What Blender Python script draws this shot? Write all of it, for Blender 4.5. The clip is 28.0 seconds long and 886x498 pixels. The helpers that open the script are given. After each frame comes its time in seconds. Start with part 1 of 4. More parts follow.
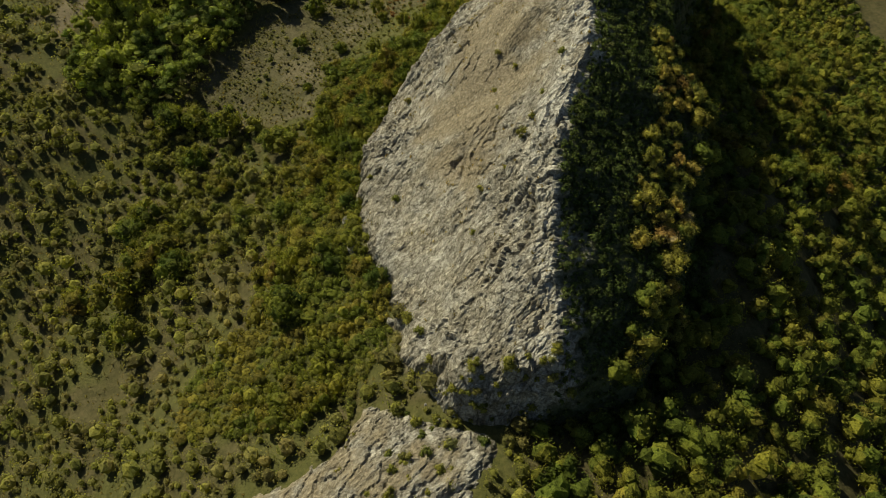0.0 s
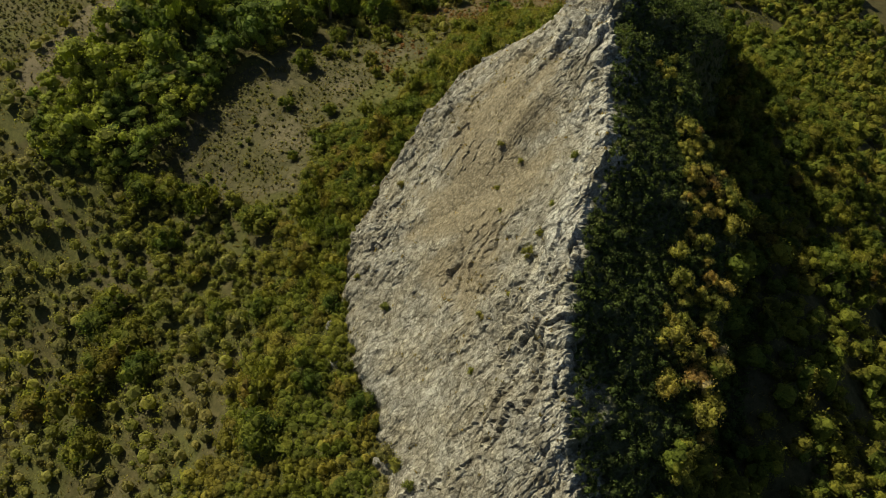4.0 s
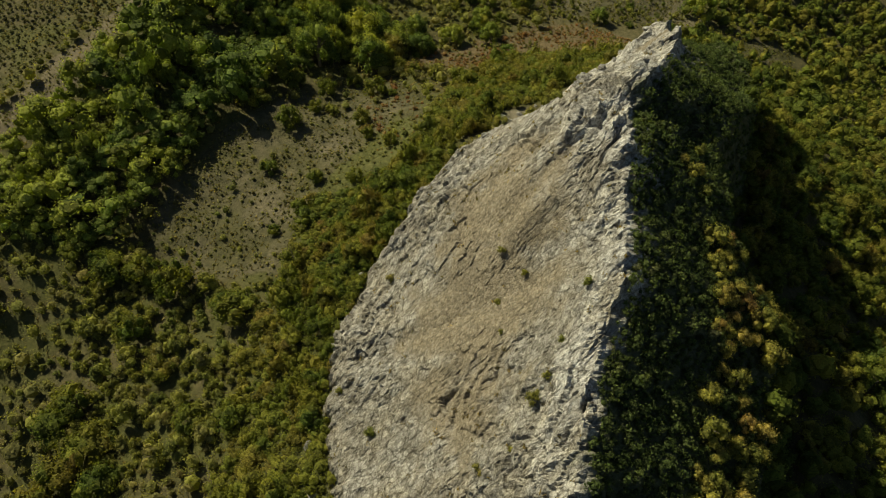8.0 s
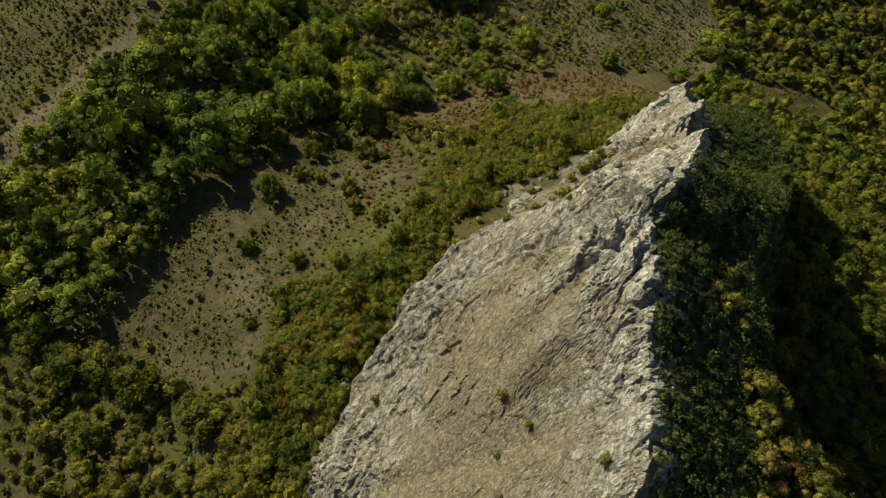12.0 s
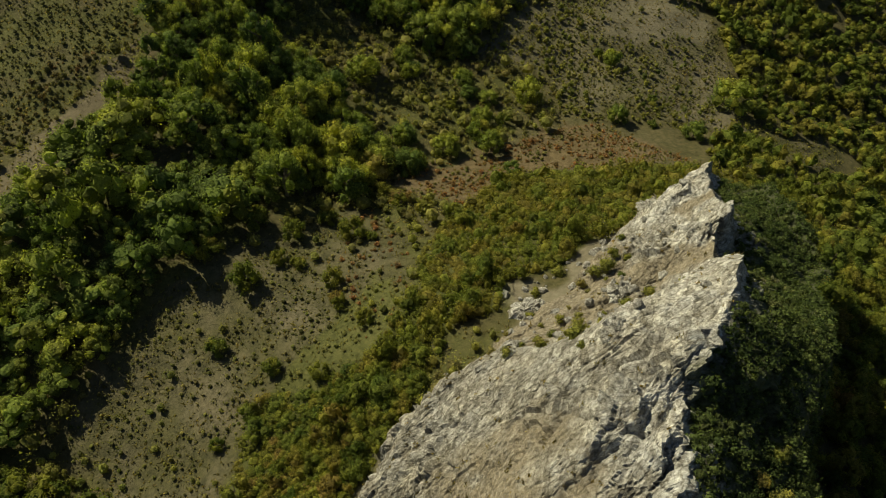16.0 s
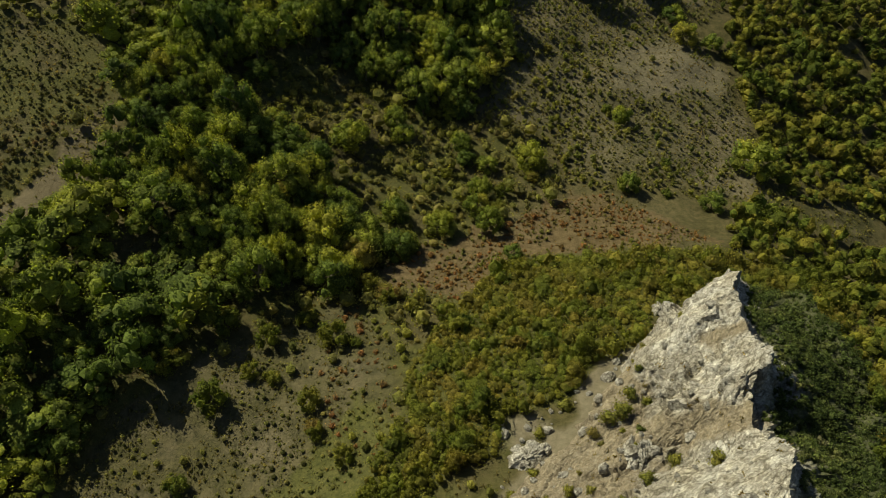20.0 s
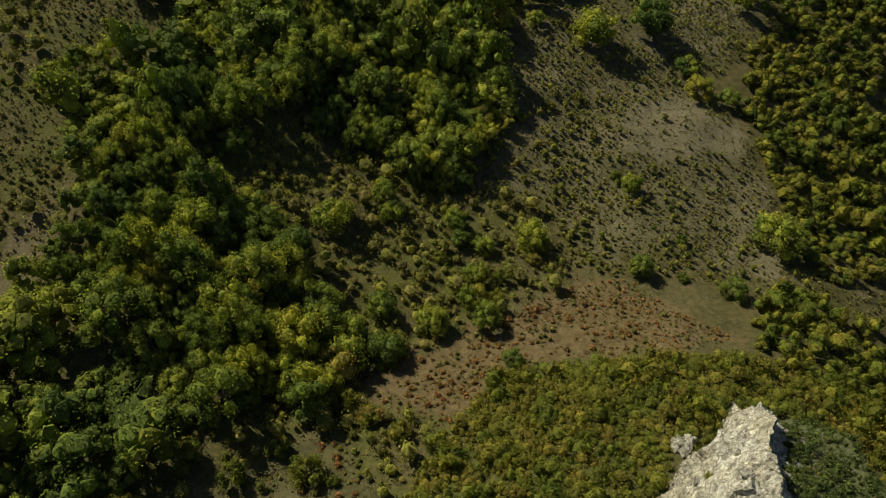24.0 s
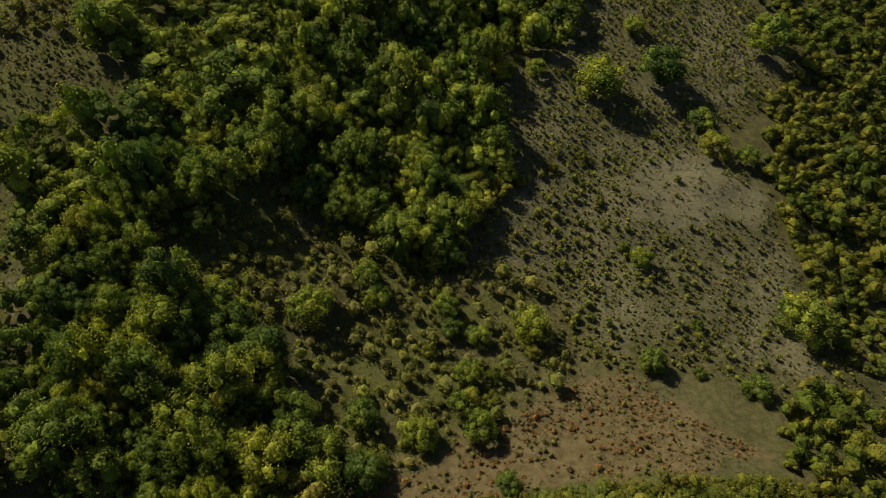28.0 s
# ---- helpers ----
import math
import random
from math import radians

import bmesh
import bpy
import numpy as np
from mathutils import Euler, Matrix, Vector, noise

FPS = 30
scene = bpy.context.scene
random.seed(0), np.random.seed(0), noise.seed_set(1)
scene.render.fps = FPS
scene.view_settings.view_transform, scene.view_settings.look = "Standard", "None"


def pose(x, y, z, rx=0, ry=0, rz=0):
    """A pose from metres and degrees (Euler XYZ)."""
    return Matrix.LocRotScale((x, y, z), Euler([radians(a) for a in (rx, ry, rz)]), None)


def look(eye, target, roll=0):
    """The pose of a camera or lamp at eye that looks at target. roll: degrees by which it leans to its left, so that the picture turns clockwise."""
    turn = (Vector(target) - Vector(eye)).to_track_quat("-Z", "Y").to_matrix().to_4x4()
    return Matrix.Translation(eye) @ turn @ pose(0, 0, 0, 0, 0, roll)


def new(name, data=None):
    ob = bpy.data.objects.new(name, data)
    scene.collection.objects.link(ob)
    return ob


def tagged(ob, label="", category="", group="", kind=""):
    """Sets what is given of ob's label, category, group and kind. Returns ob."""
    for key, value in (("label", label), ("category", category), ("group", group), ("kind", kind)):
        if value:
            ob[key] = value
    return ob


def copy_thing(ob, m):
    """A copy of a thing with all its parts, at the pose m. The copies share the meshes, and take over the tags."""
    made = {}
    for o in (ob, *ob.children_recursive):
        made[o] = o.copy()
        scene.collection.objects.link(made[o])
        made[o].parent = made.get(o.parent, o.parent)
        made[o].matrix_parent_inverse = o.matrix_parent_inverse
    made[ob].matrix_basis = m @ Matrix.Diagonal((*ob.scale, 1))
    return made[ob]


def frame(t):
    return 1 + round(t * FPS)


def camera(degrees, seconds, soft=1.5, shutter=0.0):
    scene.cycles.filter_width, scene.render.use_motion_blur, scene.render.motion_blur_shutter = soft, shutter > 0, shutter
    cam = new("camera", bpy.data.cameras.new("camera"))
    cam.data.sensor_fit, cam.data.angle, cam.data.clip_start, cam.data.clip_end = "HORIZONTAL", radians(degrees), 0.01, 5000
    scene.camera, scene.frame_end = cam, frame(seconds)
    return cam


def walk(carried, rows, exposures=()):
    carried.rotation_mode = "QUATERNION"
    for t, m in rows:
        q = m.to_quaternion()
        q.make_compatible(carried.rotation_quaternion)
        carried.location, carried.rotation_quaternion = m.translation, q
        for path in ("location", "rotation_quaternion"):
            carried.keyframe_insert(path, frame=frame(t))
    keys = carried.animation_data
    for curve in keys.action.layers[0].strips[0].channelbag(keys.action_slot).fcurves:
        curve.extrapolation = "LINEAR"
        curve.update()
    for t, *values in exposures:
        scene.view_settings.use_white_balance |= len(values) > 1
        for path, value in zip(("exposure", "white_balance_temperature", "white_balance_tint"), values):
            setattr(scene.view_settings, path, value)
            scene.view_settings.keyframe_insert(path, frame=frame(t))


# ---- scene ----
cam = camera(65.0, 28.0, soft=0.75)
ROWS = [
    (0.0, 0.0, 0.0, 92.0, 40.0, -0.0, 0.0),
    (2.0, 0.754, 10.193, 92.477, 39.779, 0.223, 0.209),
    (4.0, 1.445, 19.577, 92.642, 39.648, 0.416, 0.379),
    (6.0, 2.083, 28.452, 92.608, 39.594, 0.584, 0.515),
    (8.0, 2.676, 37.069, 92.469, 39.605, 0.731, 0.623),
    (10.0, 3.237, 45.633, 92.301, 39.667, 0.863, 0.707),
    (12.0, 3.78, 54.298, 92.162, 39.766, 0.986, 0.773),
    (14.0, 4.321, 63.168, 92.091, 39.89, 1.105, 0.825),
    (16.0, 4.879, 72.3, 92.113, 40.026, 1.225, 0.869),
    (18.0, 5.475, 81.702, 92.229, 40.161, 1.352, 0.909),
    (20.0, 6.132, 91.334, 92.428, 40.282, 1.491, 0.95),
    (22.0, 6.875, 101.104, 92.676, 40.376, 1.648, 0.997),
    (24.0, 7.733, 110.874, 92.924, 40.43, 1.828, 1.055),
    (26.0, 8.734, 120.457, 93.104, 40.431, 2.036, 1.128),
    (28.0, 9.91, 129.617, 93.131, 40.367, 2.28, 1.22),
]
walk(cam, [(t, pose(x, y, z, rx, ry, rz)) for t, x, y, z, rx, ry, rz in ROWS], [(0, 0.1, 7300, 0), (28, 0.1, 7300, 0)])

# ---- daylight ----
SUN_ELEVATION, SUN_AZIMUTH = 41.0, 47.0  # degrees; azimuth from the way ahead (+y) towards the west (-x)
world = bpy.data.worlds.new("sky")
scene.world = world
world.use_nodes = True
sky = world.node_tree.nodes.new("ShaderNodeTexSky")
sky.sky_type, sky.sun_disc = "NISHITA", False
sky.sun_elevation, sky.sun_rotation = radians(SUN_ELEVATION), radians(-SUN_AZIMUTH)
background = world.node_tree.nodes["Background"]
background.inputs["Strength"].default_value = 0.05
world.node_tree.links.new(sky.outputs[0], background.inputs["Color"])
sun = new("sun", bpy.data.lights.new("sun", "SUN"))
sun.data.energy, sun.data.angle, sun.data.color = 6.0, radians(0.5), (1.0, 0.9, 0.68)
sun_from = Vector((-math.sin(radians(SUN_AZIMUTH)), math.cos(radians(SUN_AZIMUTH)), math.tan(radians(SUN_ELEVATION))))
sun.matrix_basis = look(sun_from * 200, (0, 0, 0))


# ---- materials ----
def node_material(name):
    m = bpy.data.materials.new(name)
    m.use_nodes = True
    return m, m.node_tree.nodes, m.node_tree.links, m.node_tree.nodes["Principled BSDF"]


def ramp(nodes, links, source, stops):
    r = nodes.new("ShaderNodeValToRGB")
    e = r.color_ramp.elements
    while len(e) < len(stops):
        e.new(0.5)
    for el, (at, colour) in zip(e, stops):
        el.position, el.color = at, (*colour, 1)
    links.new(source, r.inputs[0])
    return r.outputs[0]


def wave(nodes, links, scale, detail=4.0, rough=0.55, stretch=None, coord="Object", warp=0.0):
    """Fractal noise at so many waves a metre, in the thing's own metres."""
    tex = nodes.new("ShaderNodeTexNoise")
    tex.inputs["Scale"].default_value, tex.inputs["Detail"].default_value = scale, detail
    tex.inputs["Roughness"].default_value, tex.inputs["Distortion"].default_value = rough, warp
    if coord == "World":
        source = nodes.new("ShaderNodeNewGeometry").outputs["Position"]
    else:
        source = nodes.new("ShaderNodeTexCoord").outputs[coord]
    if stretch:
        mapping = nodes.new("ShaderNodeMapping")
        mapping.vector_type = "TEXTURE"
        mapping.inputs["Rotation"].default_value = [radians(a) for a in stretch[1]]
        mapping.inputs["Scale"].default_value = [1 / a for a in stretch[0]]
        links.new(source, mapping.inputs[0])
        source = mapping.outputs[0]
    links.new(source, tex.inputs["Vector"])
    return tex.outputs["Fac"]


def blend(nodes, links, how, fac, a, b):
    mix = nodes.new("ShaderNodeMix")
    mix.data_type, mix.blend_type = "RGBA", how
    for socket, value in ((mix.inputs["Factor"], fac), (mix.inputs[6], a), (mix.inputs[7], b)):
        if isinstance(value, (int, float)):
            socket.default_value = value
        elif isinstance(value, tuple):
            socket.default_value = (*value, 1)
        else:
            links.new(value, socket)
    return mix.outputs[2]


def relief(nodes, links, shader, height, strength, distance):
    bump = nodes.new("ShaderNodeBump")
    bump.inputs["Strength"].default_value, bump.inputs["Distance"].default_value = strength, distance
    links.new(height, bump.inputs["Height"])
    links.new(bump.outputs[0], shader.inputs["Normal"])


def attribute(nodes, name):
    a = nodes.new("ShaderNodeAttribute")
    a.attribute_name = name
    return a.outputs["Fac"]


def ground_material():
    m, n, l, s = node_material("dry_meadow_soil")
    fine = wave(n, l, 1.6, 6, 0.7)
    soil = ramp(n, l, fine, [(0.3, (0.065, 0.058, 0.034)), (0.5, (0.108, 0.096, 0.062)), (0.72, (0.152, 0.137, 0.092))])
    grass = ramp(n, l, wave(n, l, 3.0, 5, 0.7), [(0.3, (0.038, 0.041, 0.016)), (0.6, (0.079, 0.075, 0.034)), (0.8, (0.117, 0.103, 0.053))])
    patch = ramp(n, l, wave(n, l, 0.085, 5, 0.62), [(0.38, (0, 0, 0)), (0.56, (1, 1, 1))])
    colour = blend(n, l, "MIX", patch, soil, grass)
    mottle = ramp(n, l, wave(n, l, 0.55, 6, 0.75), [(0.36, (0.475, 0.52, 0.45)), (0.5, (1, 1, 1)), (0.7, (1.2, 1.17, 1.1))])
    colour = blend(n, l, "MULTIPLY", 1.0, colour, mottle)
    rust = ramp(n, l, wave(n, l, 0.9, 5, 0.7), [(0.35, (0.077, 0.055, 0.029)), (0.65, (0.154, 0.117, 0.069))])
    colour = blend(n, l, "MIX", attribute(n, "rust"), colour, rust)
    pale = ramp(n, l, wave(n, l, 1.2, 5, 0.7), [(0.35, (0.146, 0.131, 0.096)), (0.7, (0.217, 0.199, 0.154))])
    colour = blend(n, l, "MIX", attribute(n, "pale"), colour, pale)
    litter = ramp(n, l, wave(n, l, 0.8, 7, 0.75), [(0.35, (0.043, 0.041, 0.018)), (0.5, (0.077, 0.071, 0.032)), (0.68, (0.131, 0.109, 0.061))])
    colour = blend(n, l, "MIX", attribute(n, "litter"), colour, litter)
    herb = ramp(n, l, wave(n, l, 1.4, 7, 0.8), [(0.35, (0.034, 0.04, 0.012)), (0.5, (0.076, 0.084, 0.026)), (0.66, (0.125, 0.122, 0.044))])
    colour = blend(n, l, "MIX", attribute(n, "herb"), colour, herb)
    l.new(colour, s.inputs["Base Color"])
    s.inputs["Roughness"].default_value = 0.95
    s.inputs["Specular IOR Level"].default_value = 0.15
    relief(n, l, s, wave(n, l, 2.2, 8, 0.75), 0.9, 0.35)
    return m


def cracks(nodes, links, scale, stretch, width):
    """Dark joints between blocks: 0 in the joint, 1 on the block."""
    geo = nodes.new("ShaderNodeTexCoord").outputs["Object"]
    warp = nodes.new("ShaderNodeTexNoise")
    warp.inputs["Scale"].default_value, warp.inputs["Detail"].default_value = scale * 0.8, 4
    links.new(geo, warp.inputs["Vector"])
    mixed = nodes.new("ShaderNodeMix")
    mixed.data_type, mixed.blend_type = "RGBA", "LINEAR_LIGHT"
    mixed.inputs["Factor"].default_value = 0.5 / scale
    links.new(geo, mixed.inputs[6])
    links.new(warp.outputs["Color"], mixed.inputs[7])
    mapping = nodes.new("ShaderNodeMapping")
    mapping.vector_type = "TEXTURE"
    mapping.inputs["Scale"].default_value = [1 / a for a in stretch]
    mapping.inputs["Rotation"].default_value = (radians(10), radians(20), radians(41))
    links.new(mixed.outputs[2], mapping.inputs[0])
    cell = nodes.new("ShaderNodeTexVoronoi")
    cell.feature = "DISTANCE_TO_EDGE"
    cell.inputs["Scale"].default_value = scale
    links.new(mapping.outputs[0], cell.inputs["Vector"])
    return ramp(nodes, links, cell.outputs["Distance"], [(0.0, (0, 0, 0)), (width, (1, 1, 1))])


def shards(nodes, links, scale, stretch, low, high):
    """Each broken piece of stone a shade of its own."""
    geo = nodes.new("ShaderNodeTexCoord").outputs["Object"]
    warp = nodes.new("ShaderNodeTexNoise")
    warp.inputs["Scale"].default_value, warp.inputs["Detail"].default_value = scale * 0.9, 5
    links.new(geo, warp.inputs["Vector"])
    mixed = nodes.new("ShaderNodeMix")
    mixed.data_type, mixed.blend_type = "RGBA", "LINEAR_LIGHT"
    mixed.inputs["Factor"].default_value = 0.45 / scale
    links.new(geo, mixed.inputs[6])
    links.new(warp.outputs["Color"], mixed.inputs[7])
    mapping = nodes.new("ShaderNodeMapping")
    mapping.vector_type = "TEXTURE"
    mapping.inputs["Scale"].default_value = [1 / a for a in stretch]
    mapping.inputs["Rotation"].default_value = (radians(10), radians(20), radians(52))
    links.new(mixed.outputs[2], mapping.inputs[0])
    cell = nodes.new("ShaderNodeTexVoronoi")
    cell.inputs["Scale"].default_value = scale
    links.new(mapping.outputs[0], cell.inputs["Vector"])
    split = nodes.new("ShaderNodeSeparateColor")
    links.new(cell.outputs["Color"], split.inputs[0])
    return ramp(nodes, links, split.outputs[0], [(0.0, (low, low * 0.98, low * 0.93)), (0.55, (1, 1, 1)), (1.0, (high, high, high * 0.98))])


def rock_material(name):
    m, n, l, s = node_material(name)
    streak = wave(n, l, 0.8, 11, 0.78, ((0.75, 1.3, 1.1), (10, 20, 52)), warp=0.3)
    stone = ramp(n, l, streak, [(0.3, (0.129, 0.127, 0.119)), (0.42, (0.224, 0.22, 0.212)), (0.54, (0.318, 0.316, 0.312)), (0.68, (0.430, 0.432, 0.434))])
    fresh = ramp(n, l, wave(n, l, 1.3, 10, 0.8), [(0.34, (0.215, 0.218, 0.222)), (0.46, (0.375, 0.381, 0.392)), (0.6, (0.52, 0.527, 0.546))])
    stone = blend(n, l, "MIX", attribute(n, "white"), stone, fresh)
    lichen = ramp(n, l, wave(n, l, 0.2, 6, 0.65), [(0.42, (0, 0, 0)), (0.62, (1, 1, 1))])
    stone = blend(n, l, "MULTIPLY", lichen, stone, (0.93, 0.89, 0.81))
    stone = blend(n, l, "MULTIPLY", 1.0, stone, shards(n, l, 1.1, (0.7, 1.3, 1.0), 0.72, 1.22))
    stone = blend(n, l, "MULTIPLY", 1.0, stone, shards(n, l, 3.0, (0.75, 1.25, 1.0), 0.66, 1.25))
    grain = wave(n, l, 5.0, 8, 0.85)
    stone = blend(n, l, "MULTIPLY", 1.0, stone, ramp(n, l, grain, [(0.36, (0.42, 0.39, 0.33)), (0.5, (1, 1, 1)), (0.7, (1.18, 1.18, 1.15))]))
    wide, fine = cracks(n, l, 0.5, (0.65, 1.4, 1.0), 0.05), cracks(n, l, 1.5, (0.7, 1.3, 1.0), 0.08)
    stone = blend(n, l, "MULTIPLY", 0.6, stone, blend(n, l, "MIX", wide, (0.22, 0.19, 0.14), (1.0, 1.0, 1.0)))
    stone = blend(n, l, "MULTIPLY", 0.42, stone, blend(n, l, "MIX", fine, (0.28, 0.25, 0.2), (1.0, 1.0, 1.0)))
    rubble = ramp(n, l, wave(n, l, 3.0, 7, 0.8), [(0.34, (0.107, 0.090, 0.064)), (0.5, (0.194, 0.166, 0.122)), (0.66, (0.310, 0.282, 0.234))])
    rubble = blend(n, l, "MULTIPLY", 0.8, rubble, shards(n, l, 3.4, (0.8, 1.2, 1.0), 0.62, 1.4))
    colour = blend(n, l, "MIX", attribute(n, "soil"), stone, rubble)
    moss = ramp(n, l, wave(n, l, 2.0, 6, 0.7), [(0.35, (0.03, 0.042, 0.016)), (0.7, (0.085, 0.098, 0.036))])
    colour = blend(n, l, "MIX", attribute(n, "moss"), colour, moss)
    l.new(colour, s.inputs["Base Color"])
    s.inputs["Roughness"].default_value = 0.9
    s.inputs["Specular IOR Level"].default_value = 0.2
    height = blend(n, l, "MULTIPLY", 0.4, wave(n, l, 2.2, 10, 0.8, ((0.7, 1.35, 1.1), (10, 20, 52)), warp=0.5), fine)
    relief(n, l, s, height, 0.9, 0.3)
    return m


def leaf_material(name, stops, size=0.3, thin=0.4, vivid=1.0):
    """Leaves whose colour changes from plant to plant and from spray to spray, and that let some light through."""
    m, n, l, s = node_material(name)
    cells = n.new("ShaderNodeTexVoronoi")
    cells.inputs["Scale"].default_value = size
    flat = n.new("ShaderNodeMapping")
    flat.inputs["Scale"].default_value = (1, 1, 0)
    l.new(n.new("ShaderNodeNewGeometry").outputs["Position"], flat.inputs[0])
    l.new(flat.outputs[0], cells.inputs["Vector"])
    split = n.new("ShaderNodeSeparateColor")
    l.new(cells.outputs["Color"], split.inputs[0])
    pick = n.new("ShaderNodeMath")
    pick.operation = "MULTIPLY_ADD"
    pick.inputs[1].default_value, pick.inputs[2].default_value = 0.55, 0.0
    l.new(split.outputs[0], pick.inputs[0])
    add = n.new("ShaderNodeMath")
    add.operation = "MULTIPLY_ADD"
    add.inputs[1].default_value = 0.45
    l.new(n.new("ShaderNodeObjectInfo").outputs["Random"], add.inputs[0])
    l.new(pick.outputs[0], add.inputs[2])
    colour = ramp(n, l, add.outputs[0], stops)
    island = n.new("ShaderNodeNewGeometry").outputs["Random Per Island"]
    leaf = ramp(n, l, island, [(0.0, (0.42, 0.42, 0.4)), (0.5, (1, 1, 1)), (1.0, (1.8, 1.75, 1.5))])
    colour = blend(n, l, "MULTIPLY", vivid, colour, leaf)
    spray = ramp(n, l, wave(n, l, 4.2, 4, 0.8, coord="World"), [(0.3, (0.42, 0.46, 0.45)), (0.5, (1, 1, 1)), (0.7, (1.5, 1.45, 1.25))])
    colour = blend(n, l, "MULTIPLY", 1.0, colour, spray)
    l.new(colour, s.inputs["Base Color"])
    s.inputs["Roughness"].default_value = 0.75
    s.inputs["Specular IOR Level"].default_value = 0.12
    relief(n, l, s, wave(n, l, 6.5, 4, 0.8, coord="World"), 0.9, 0.2)
    through_leaf = n.new("ShaderNodeBsdfTranslucent")
    l.new(blend(n, l, "MULTIPLY", 1.0, colour, (1.3, 1.35, 0.7)), through_leaf.inputs["Color"])
    both = n.new("ShaderNodeMixShader")
    both.inputs[0].default_value = thin
    l.new(s.outputs[0], both.inputs[1])
    l.new(through_leaf.outputs[0], both.inputs[2])
    l.new(both.outputs[0], n["Material Output"].inputs["Surface"])
    return m


def bark_material():
    m, n, l, s = node_material("bark")
    l.new(ramp(n, l, wave(n, l, 6, 5, 0.7, ((1, 1, 0.25), (0, 0, 0))), [(0.3, (0.07, 0.055, 0.04)), (0.7, (0.2, 0.17, 0.13))]), s.inputs["Base Color"])
    s.inputs["Roughness"].default_value = 0.95
    return m


GROUND = ground_material()
LIMESTONE = rock_material("weathered_limestone")
BARK = bark_material()

# ---- the lie of the land ----
LATTICE_X = np.linspace(-90, 120, 8)
LATTICE_Y = np.linspace(20, 300, 9)
LATTICE_Z = np.array([[-43.1, -16.2, 10.0, 26.0, 18.0, -3.1, -29.6, -60.0],
                      [-18.2, -9.5, 6.2, 19.1, 24.4, 10.3, -19.3, -51.6],
                      [6.3, -2.8, 2.6, 21.0, 30.5, 13.5, -14.0, -42.1],
                      [14.2, 13.9, 4.7, 21.2, 34.7, 18.0, -6.0, -32.0],
                      [0.5, 23.6, 6.4, -4.9, 8.3, 1.4, -10.5, -28.9],
                      [16.3, 22.6, 7.6, -2.7, -4.4, -9.1, -15.0, -33.0],
                      [29.7, 21.8, 15.1, 6.2, -2.6, -1.4, -6.8, -27.3],
                      [33.5, 26.8, 21.5, 11.8, 5.3, 4.2, -0.4, -12.0],
                      [32.9, 26.9, 20.8, 14.7, 11.3, 8.7, 5.3, 1.0]])


def valley(x, y):
    """Height of the valley floor and its slopes, blended from a coarse lattice, with low far hills."""
    x, y = np.asarray(x, float), np.asarray(y, float)
    total, weight = np.zeros_like(x), np.zeros_like(x)
    cx, cy = np.clip(x, -150, 180), np.clip(y, -40, 350)
    for i, ly in enumerate(LATTICE_Y):
        for j, lx in enumerate(LATTICE_X):
            w = np.exp(-((cx - lx) ** 2 + (cy - ly) ** 2) / (2 * 24.0 ** 2)) + 1e-9
            total += w * LATTICE_Z[i][j]
            weight += w
    far = np.maximum(0, np.hypot(x - 10, y - 160) - 260)
    return total / weight + far * 0.12


CREST_Y = [33, 35, 36.5, 38.3, 43, 46.6, 50.7, 54.7, 59.2, 63.1, 65.5, 68.8, 72.5, 75.8, 80.9, 84.2, 88, 93.7, 97.9, 104.9, 109, 113, 116, 120, 124, 128, 131, 136, 141, 146, 149, 153, 160]
CREST_X = [10.0, 10.6, 11.2, 11.8, 12.3, 12.0, 12.1, 12.4, 12.7, 13.6, 14.2, 15.2, 16.7, 18.2, 19.4, 19.5, 19.8, 20.8, 21.8, 26.3, 29.0, 31.0, 32.0, 32.0, 33.5, 36.0, 36.0, 36.5, 38.0, 40.8, 41.8, 42.5, 44.0]
CREST_Z = [13.0, 18.0, 24.5, 28.0, 31.0, 33.0, 34.4, 35.8, 37.0, 38.4, 38.6, 39.0, 40.0, 41.2, 41.0, 41.9, 43.1, 44.1, 44.4, 44.2, 43.2, 41.0, 38.5, 34.0, 32.0, 33.2, 31.5, 28.5, 24.8, 21.9, 19.9, 11.0, 3.0]
EDGE_Y = [28, 33, 37.5, 41, 43, 46.5, 52, 60, 65, 69.5, 76, 86, 93, 95.4, 97, 101, 104, 107, 109, 112, 120, 126, 138, 148, 160]
EDGE_X = [8.0, 5.0, 1.6, 0.0, -3.5, -5.2, -6.0, -7.6, -10.2, -11.7, -12.4, -12.2, -11.6, -10.4, -8.0, -4.4, -3.2, -0.8, 2.0, 6.0, 13.0, 20.0, 28.5, 36.0, 42.0]
# how steeply the slab falls from the crest, and how much it bows
SLAB_Y = [36, 42, 50, 60, 74, 83, 94, 104, 112, 122, 138, 160]
SLAB_A = [0.3, 0.5, 0.75, 1.25, 1.0, 0.85, 0.6, 0.55, 0.62, 0.72, 0.75, 0.75]
SLAB_B = [0.01, 0.012, 0.012, -0.013, -0.005, -0.002, 0.011, 0.009, 0.001, -0.007, -0.006, -0.005]
# the flank: how far from the crest it breaks off, and how steep it is up to there
RIM_Y = [30, 38, 45, 55, 66, 80, 88, 96, 105, 113, 120, 127, 137, 146, 160]
RIM_E = [5, 9, 12, 17, 19, 17.5, 13, 11.5, 11, 12, 14, 16, 13, 10, 6]
FLANK_Y = [30, 45, 60, 75, 90, 105, 113, 121, 130, 138, 146, 155]
FLANK_S = [0.66, 0.6, 0.58, 0.58, 0.58, 0.7, 0.78, 0.54, 0.52, 0.26, 0.2, 0.5]
